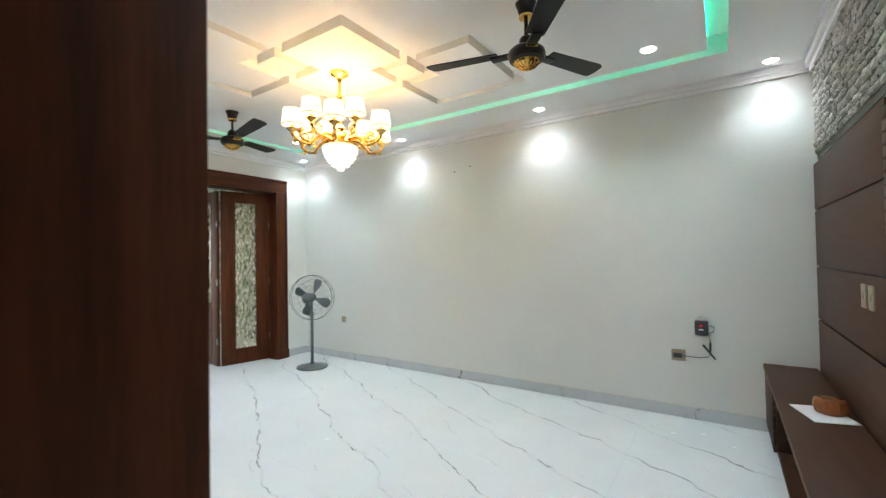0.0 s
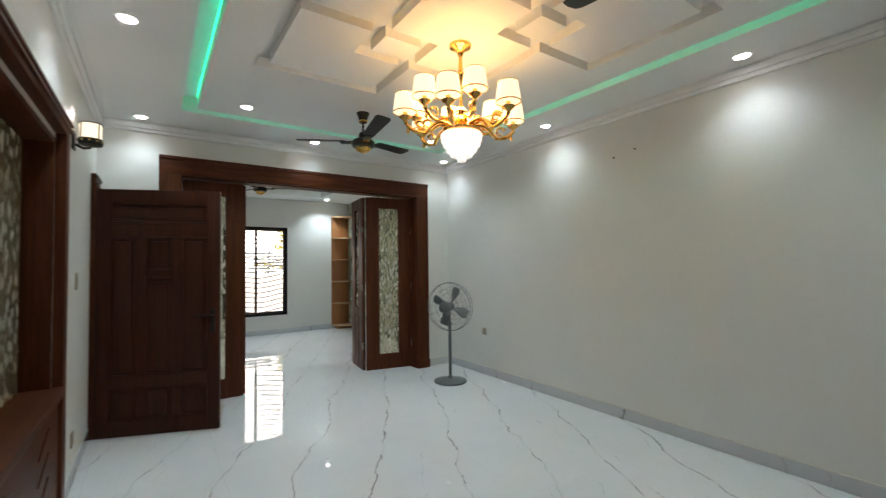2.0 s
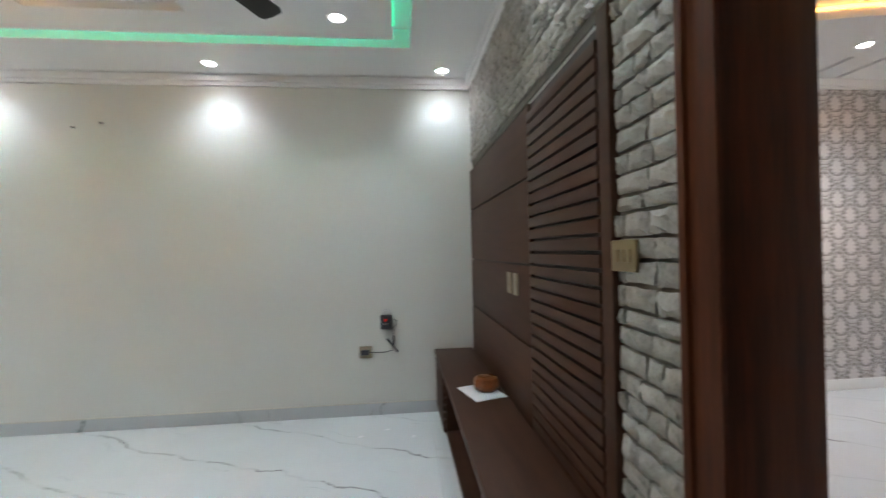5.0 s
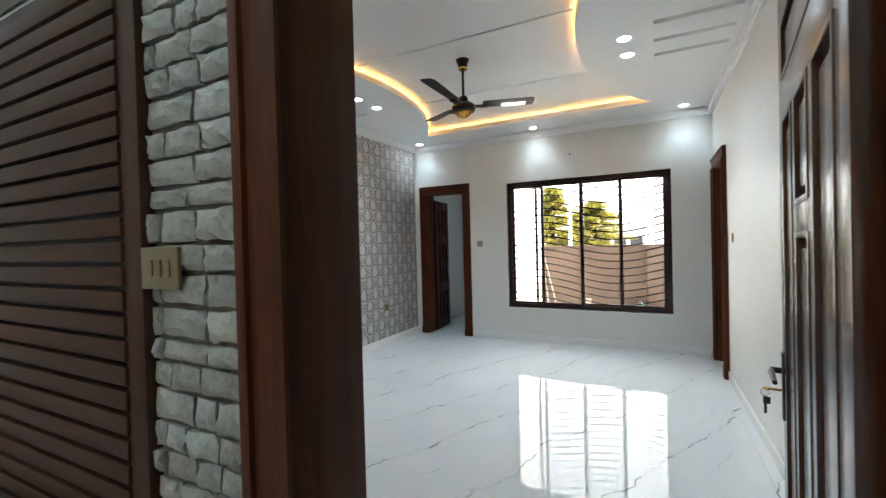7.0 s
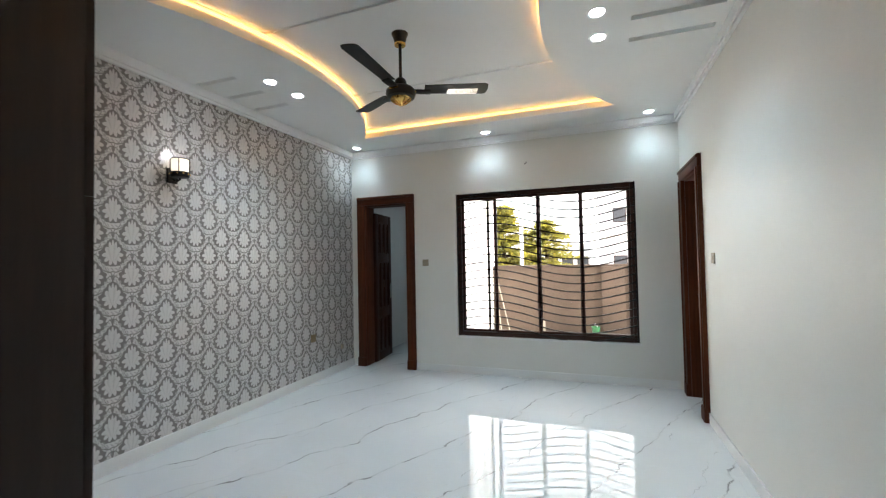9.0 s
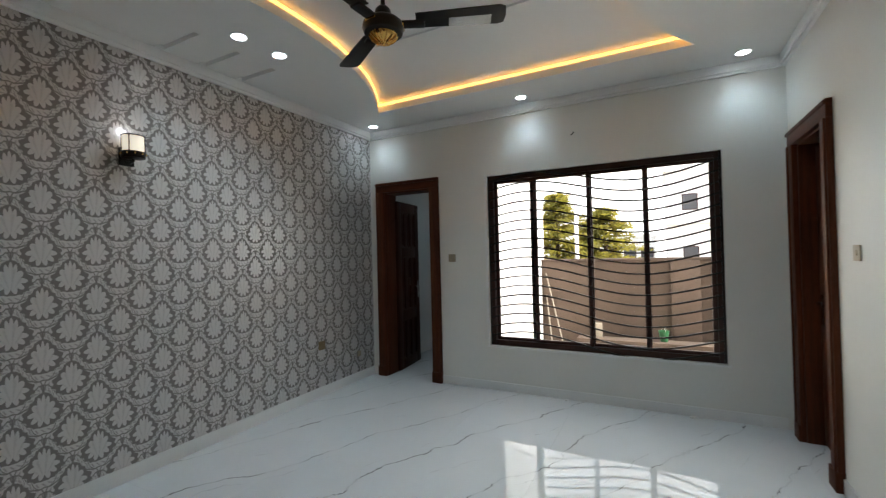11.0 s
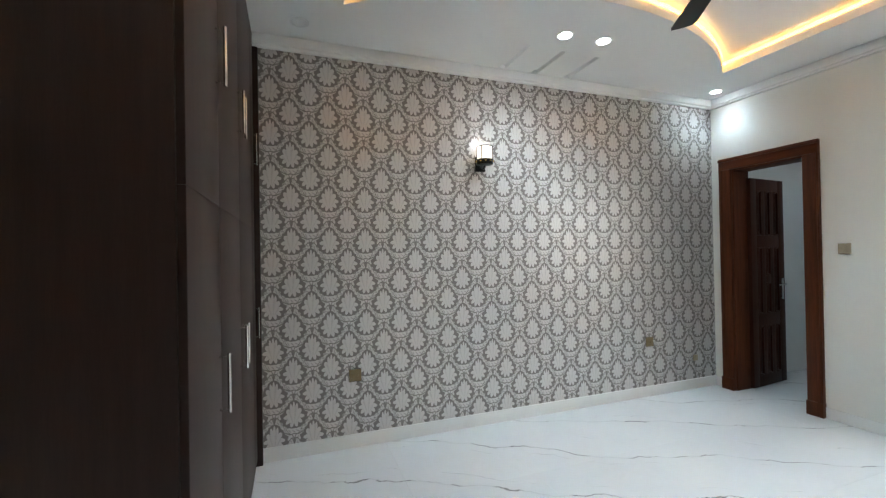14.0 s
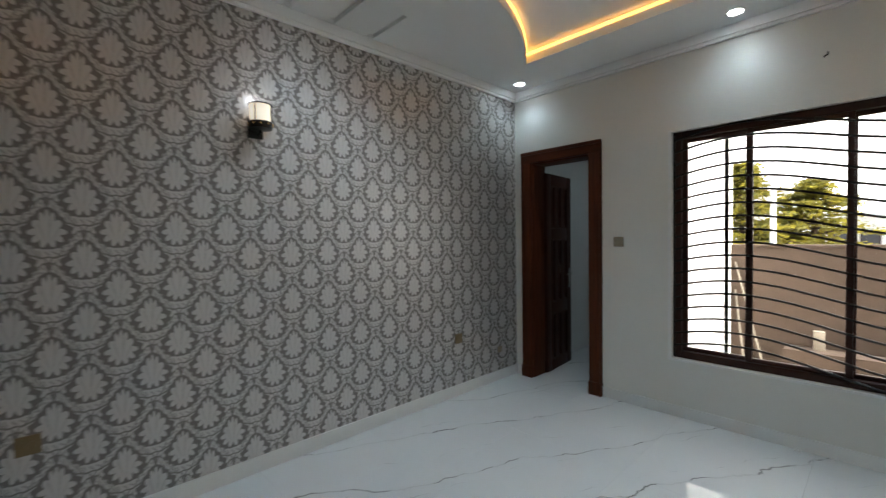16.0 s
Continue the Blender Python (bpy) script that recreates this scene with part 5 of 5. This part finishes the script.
# ---------------------------------------------------------------- outdoors
GZ = -0.7
structure(boxes("ground", EARTH, (-600, 600, -600, 600, GZ - 0.5, GZ)), "pale dry earth around the house", "ground")
t = thing("boundary_wall", "weathered beige rendered boundary wall in the yard", "garden wall")
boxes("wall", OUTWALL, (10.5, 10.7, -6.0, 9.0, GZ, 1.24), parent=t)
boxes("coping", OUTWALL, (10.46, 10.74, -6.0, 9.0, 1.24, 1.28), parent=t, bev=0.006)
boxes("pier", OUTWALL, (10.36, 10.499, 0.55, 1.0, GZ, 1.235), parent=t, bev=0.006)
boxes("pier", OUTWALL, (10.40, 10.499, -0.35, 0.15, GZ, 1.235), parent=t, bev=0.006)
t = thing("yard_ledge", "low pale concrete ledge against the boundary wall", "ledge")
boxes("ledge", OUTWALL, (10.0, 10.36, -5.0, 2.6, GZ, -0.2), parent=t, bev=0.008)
bucket = thing("plastic_bucket", "small green plastic bucket in the yard", "bucket", "", pose(10.2, 1.14, -0.2, 0, 0, 20) @ Matrix.Scale(0.6, 4))
bm = bmesh.new()
lathe(bm, [(0.10, 0.0), (0.14, 0.30), (0.15, 0.30), (0.15, 0.315), (0.135, 0.31), (0.095, 0.01)], 18)
part("pail", bm, mottled("green_plastic", (0.015, 0.09, 0.03), (0.03, 0.14, 0.05), 0.4), bucket, smooth=True)
bm = bmesh.new()
tube(bm, [(0.15 * math.cos(w), 0.0, 0.30 + 0.12 * math.sin(w)) for w in [math.pi * k / 8 for k in range(9)]], 0.004, 5)
part("handle", bm, WHITE, bucket)
for k, (y0, y1) in enumerate(((3.27, 2.70), (3.27, 2.98))):
    bm = bmesh.new()
    tube(bm, [(10.1 + 0.1 * k, y1 + 0.1, GZ), (10.485, y0, 1.0 - 0.45 * k)], 0.014, 6)
    tagged(part("bamboo_pole", bm, EARTH, smooth=True), "thin pale pole leaning on the boundary wall", "pole", "leaning poles")
bm = bmesh.new()
lathe(bm, [(0.07, GZ), (0.06, 3.0), (0.0, 3.02)], 12, (16.0, 3.58, 0))
tagged(part("yard_post", bm, OUTWHITE, smooth=True), "tall pale lamp post beyond the wall", "post")


def tree_thing(x, y, base, height, spread, seed, label, droop=0.25):
    """Conifer-like tree: tapered trunk, whorls of limbs, and fronds of small leaf blades."""
    rng = random.Random(seed)
    t = thing("tree", label, "tree", "yard trees", pose(x, y, base))
    bm = bmesh.new()
    tube(bm, [(0.05 * math.sin(k), 0.05 * math.cos(2 * k), height * k / 8) for k in range(9)], [0.16 * (1 - 0.11 * k) for k in range(9)], 9)
    part("trunk", bm, BARK, t, smooth=True)
    lb, cr = bmesh.new(), bmesh.new()
    for w in range(17):
        u = w / 16
        z = height * (0.22 + 0.76 * u)
        reach = spread * (1.05 - u) ** 0.75 * rng.uniform(0.75, 1.1)
        for k in range(7):
            a = rng.uniform(0, 2 * math.pi)
            rr = reach * rng.uniform(0.7, 1.05)
            c, s = math.cos(a), math.sin(a)
            pts = [(rr * v * c, rr * v * s, z + rr * (0.30 * v - droop * v * v)) for v in (0, 0.35, 0.7, 1.0)]
            tube(lb, pts, [0.03, 0.02, 0.012, 0.005], 5)
            for _ in range(90):
                v = rng.uniform(0.25, 1.05)
                p = Vector((rr * v * c, rr * v * s, z + rr * (0.30 * v - droop * v * v))) + Vector((rng.gauss(0, 0.13), rng.gauss(0, 0.13), rng.gauss(0, 0.05)))
                d = Vector((c + rng.gauss(0, 0.7), s + rng.gauss(0, 0.7), rng.gauss(-0.1, 0.35))).normalized() * rng.uniform(0.10, 0.22)
                sd = d.cross(Vector((rng.gauss(0, 1), rng.gauss(0, 1), 1))).normalized() * rng.uniform(0.025, 0.05)
                q = [cr.verts.new(p - d * 0.5), cr.verts.new(p + sd), cr.verts.new(p + d * 0.5), cr.verts.new(p - sd)]
                cr.faces.new(q)
    part("limbs", lb, BARK, t)
    part("crown", cr, LEAF, t)
    return t


tree_thing(18.5, 4.75, GZ, 4.35, 2.3, 3, "green conifer-like tree beyond the boundary wall")
tw = thing("annexe_wall", "sunlit white rendered side wall of the house wing", "house wall")
boxes("wall", OUTWHITE, (8.6, 10.72, 3.36, 3.58, GZ, 4.2), parent=tw, bev=0.005)
blk = boxes("concrete_block", EARTH, (-0.06, 0.06, -0.06, 0.06, 0, 0.26), bev=0.006)
blk.matrix_basis = pose(10.25, 2.23, -0.2, 0, 0, 8)
tagged(blk, "small upright pale concrete block on the ledge beside the boundary wall", "block")
tree_thing(19.5, 3.1, GZ, 3.75, 2.5, 5, "green conifer-like tree beyond the boundary wall")


def house(x, y0, y1, z1, label, storeys, openings, depth=8.0):
    t = thing("house", label, "house", "far houses")
    boxes("wall", OUTWHITE, (x, x + depth, y0, y1, GZ, z1), parent=t)
    boxes("roof", OUTWHITE, (x - 0.3, x + depth, y0 - 0.2, y1 + 0.2, z1, z1 + 0.3), parent=t)
    for s in range(1, storeys):
        z = GZ + (z1 - GZ) * s / storeys
        boxes("balcony", OUTWHITE, (x - 1.0, x - 0.001, y0, y1, z - 0.1, z + 0.05), (x - 1.0, x - 0.92, y0, y1, z + 0.05, z + 0.9), parent=t)
    for s in range(storeys):
        z = GZ + (z1 - GZ) * s / storeys
        for k in range(openings):
            c = y0 + (y1 - y0) * (k + 0.5) / openings
            w = boxes("window", WINFRAME, (x - 0.05, x - 0.001, c - 0.55, c + 0.55, z + 1.0, z + 2.3), parent=t)
            boxes("pane", DARKPLASTIC, (x - 0.06, x - 0.0501, c - 0.48, c + 0.48, z + 1.07, z + 2.23), parent=w)
    return t


house(40, -9, 0.6, 7.6, "white two-storey house with balconies, far beyond the wall", 2, 3)
house(46, 1.5, 7.5, 2.6, "low pale house with brown windows, far beyond the wall", 1, 4)
house(60, 9, 22, 5.8, "pale two-storey house, far beyond the wall", 2, 4)

# front yard seen through the drawing room window
t = thing("front_gate_wall", "white front boundary wall with a grey louvred gate", "garden wall")
boxes("wall", OUTWHITE, (-15.2, -15.0, -8, 12, GZ, 1.1), parent=t)
boxes("coping", OUTWHITE, (-15.25, -14.95, -8, 12, 1.1, 1.16), parent=t)
for k in range(7):
    boxes("louvre", FANGREY, (-15.12, -15.08, 2.6, 5.2, 1.22 + 0.10 * k, 1.27 + 0.10 * k), parent=t)
for y in (2.6, 3.9, 5.18):
    boxes("upright", FANGREY, (-15.13, -15.07, y, y + 0.05, 1.161, 1.95), parent=t)
tree_thing(-19.5, 6.6, GZ, 6.5, 2.4, 8, "leafy green tree behind the front wall", 0.1)

# bright hazy sky far behind the houses and trees
HAZE = glow("hazy_sky", (1.0, 0.98, 0.94), 0.72)
HAZE_WEST = glow("hazy_sky_west", (1.0, 0.98, 0.95), 1.15)
structure(boxes("backdrop", HAZE, (120, 120.5, -260, 260, GZ, 130)), "bright white hazy sky far to the east", "sky")
structure(boxes("backdrop", HAZE_WEST, (-75.5, -75, -160, 160, GZ, 80)), "bright white hazy sky far to the west", "sky")

# ---------------------------------------------------------------- stone cladding, laid last
def stone_mesh(rng, w, h, d):
    """A split-face stone: rough front towards -x, uneven edges."""
    bm = bmesh.new()
    ny, nz = 5, 4
    lean_y, lean_z = rng.uniform(-0.22, 0.22), rng.uniform(-0.22, 0.22)
    grid = []
    for j in range(nz):
        row = []
        for i in range(ny):
            y, z = w * i / (ny - 1), h * j / (nz - 1)
            rim = i in (0, ny - 1) or j in (0, nz - 1)
            lean = 1 + lean_y * (2 * i / (ny - 1) - 1) + lean_z * (2 * j / (nz - 1) - 1)
            x = -d * lean * (rng.uniform(0.50, 0.85) if rim else rng.uniform(0.78, 1.2))
            yy = y + (rng.uniform(-0.006, 0.006) if 0 < i < ny - 1 else rng.uniform(0.0, 0.006) * (1 if i == 0 else -1))
            zz = z + (rng.uniform(-0.005, 0.005) if 0 < j < nz - 1 else rng.uniform(0.0, 0.006) * (1 if j == 0 else -1))
            row.append(bm.verts.new((x, yy, zz)))
        grid.append(row)
    for j in range(nz - 1):
        for i in range(ny - 1):
            bm.faces.new((grid[j][i], grid[j + 1][i], grid[j + 1][i + 1], grid[j][i + 1]))
    rimv = [grid[0][i] for i in range(ny)] + [grid[j][ny - 1] for j in range(1, nz)] + [grid[nz - 1][i] for i in range(ny - 2, -1, -1)] + [grid[j][0] for j in range(nz - 2, 0, -1)]
    back = [bm.verts.new((0, v.co.y, v.co.z)) for v in rimv]
    for i in range(len(rimv)):
        k = (i + 1) % len(rimv)
        bm.faces.new((rimv[i], rimv[k], back[k], back[i]))
    return bm


clad = structure(boxes("stone_cladding", MORTAR, (XA - 0.010, XA - 0.0005, 1.60, 1.887, 0, HA - 0.06), (XA - 0.010, XA - 0.0005, 1.887, YN - 0.003, 2.135, HA - 0.06)), "grey-beige split-face stone cladding on the television wall", "wall cladding")
rng = random.Random(7)
shapes = []
for k in range(14):
    w = (0.075, 0.10, 0.125, 0.15)[k % 4]
    shapes.append((w, stone_mesh(rng, w, 0.056, 0.020)))
stones = []
for w, b in shapes:
    bmesh.ops.recalc_face_normals(b, faces=b.faces)
    me = bpy.data.meshes.new("stone")
    b.to_mesh(me)
    me.materials.append(STONE)
    stones.append((w, me))
rest, left = bmesh.new(), 300
z = 0.004
while z + 0.03 < HA - 0.055:
    tall = min(rng.choice((0.044, 0.056, 0.056, 0.066)), HA - 0.055 - z)
    regions = [(1.602, 1.886)] if z < 2.135 else [(1.602, YN - 0.006)]
    for y0, y1 in regions:
        y = y0
        while y1 - y > 0.03:
            w, me = stones[rng.randrange(len(stones))]
            s = 1.0
            if y + w > y1 - 0.03:
                s = (y1 - y) / w
            if left > 0:
                left -= 1
                ob = new("stone", me)
                ob.parent = clad
                ob.location = (XA - 0.010, y + 0.0015, z)
                ob.scale = (rng.uniform(0.75, 1.2), s * (1 - 0.003 / w), tall / 0.056)
            else:
                part_bm = bmesh.new()
                part_bm.from_mesh(me)
                bmesh.ops.transform(part_bm, matrix=Matrix.Translation((XA - 0.010, y + 0.0015, z)) @ Matrix.Diagonal((rng.uniform(0.75, 1.2), s * (1 - 0.003 / w), tall / 0.056, 1)), verts=part_bm.verts)
                tmp = bpy.data.meshes.new("tmp")
                part_bm.to_mesh(tmp)
                part_bm.free()
                rest.from_mesh(tmp)
                bpy.data.meshes.remove(tmp)
            y += w * s
    z += tall + 0.0045
if len(rest.verts):
    ob = part("stones", rest, STONE, clad)
    tagged(ob, kind="stuff")
else:
    rest.free()
# ---------------------------------------------------------------- floor tiles
def tile_floor(parent, x0, x1, y0, y1, sx, sy, ox, oy):
    """Polished tiles with narrow joints; whole ones share a mesh, the cut ones at the edges have their own."""
    whole, g = None, 0.0004
    i0, i1 = math.floor((x0 - ox) / sx), math.ceil((x1 - ox) / sx)
    j0, j1 = math.floor((y0 - oy) / sy), math.ceil((y1 - oy) / sy)
    for i in range(i0, i1):
        for j in range(j0, j1):
            a, b = max(x0, ox + i * sx) + g, min(x1, ox + (i + 1) * sx) - g
            c, d = max(y0, oy + j * sy) + g, min(y1, oy + (j + 1) * sy) - g
            if b - a < 0.02 or d - c < 0.02:
                continue
            full = b - a > sx - 0.01 and d - c > sy - 0.01
            cx, cy = (a + b) / 2, (c + d) / 2
            if full and whole is not None:
                ob = new("tile", whole)
            else:
                bm = bmesh.new()
                vs = [bm.verts.new((x - cx, y - cy, z)) for z in (-0.008, 0.0) for x, y in ((a, c), (b, c), (b, d), (a, d))]
                bm.faces.new(vs[4:])
                for k in range(4):
                    bm.faces.new((vs[k], vs[(k + 1) % 4], vs[4 + (k + 1) % 4], vs[4 + k]))
                ob = part("tile", bm, MARBLE)
                if full:
                    whole = ob.data
            ob.parent = parent
            ob.location = (cx, cy, 0)


floor_ob = bpy.data.objects["floor"]
tile_floor(floor_ob, XW - 0.2, XA + 0.1, -0.0, YN, 0.8, 0.8, XW, YN)
tile_floor(floor_ob, XA + 0.1, XE + 0.1, YSB - 0.2, YNB, 0.8, 0.8, XB, YNB)
tile_floor(floor_ob, XD, XW - 0.2, -0.4, 4.56, 0.8, 0.8, XD, 4.56)
tile_floor(floor_ob, XE + 0.1, 7.9, 3.0, YNB, 0.8, 0.8, XE, YNB)
tile_floor(floor_ob, XW - 0.2, XE, -2.2, -0.0, 0.8, 0.8, XW, 0)
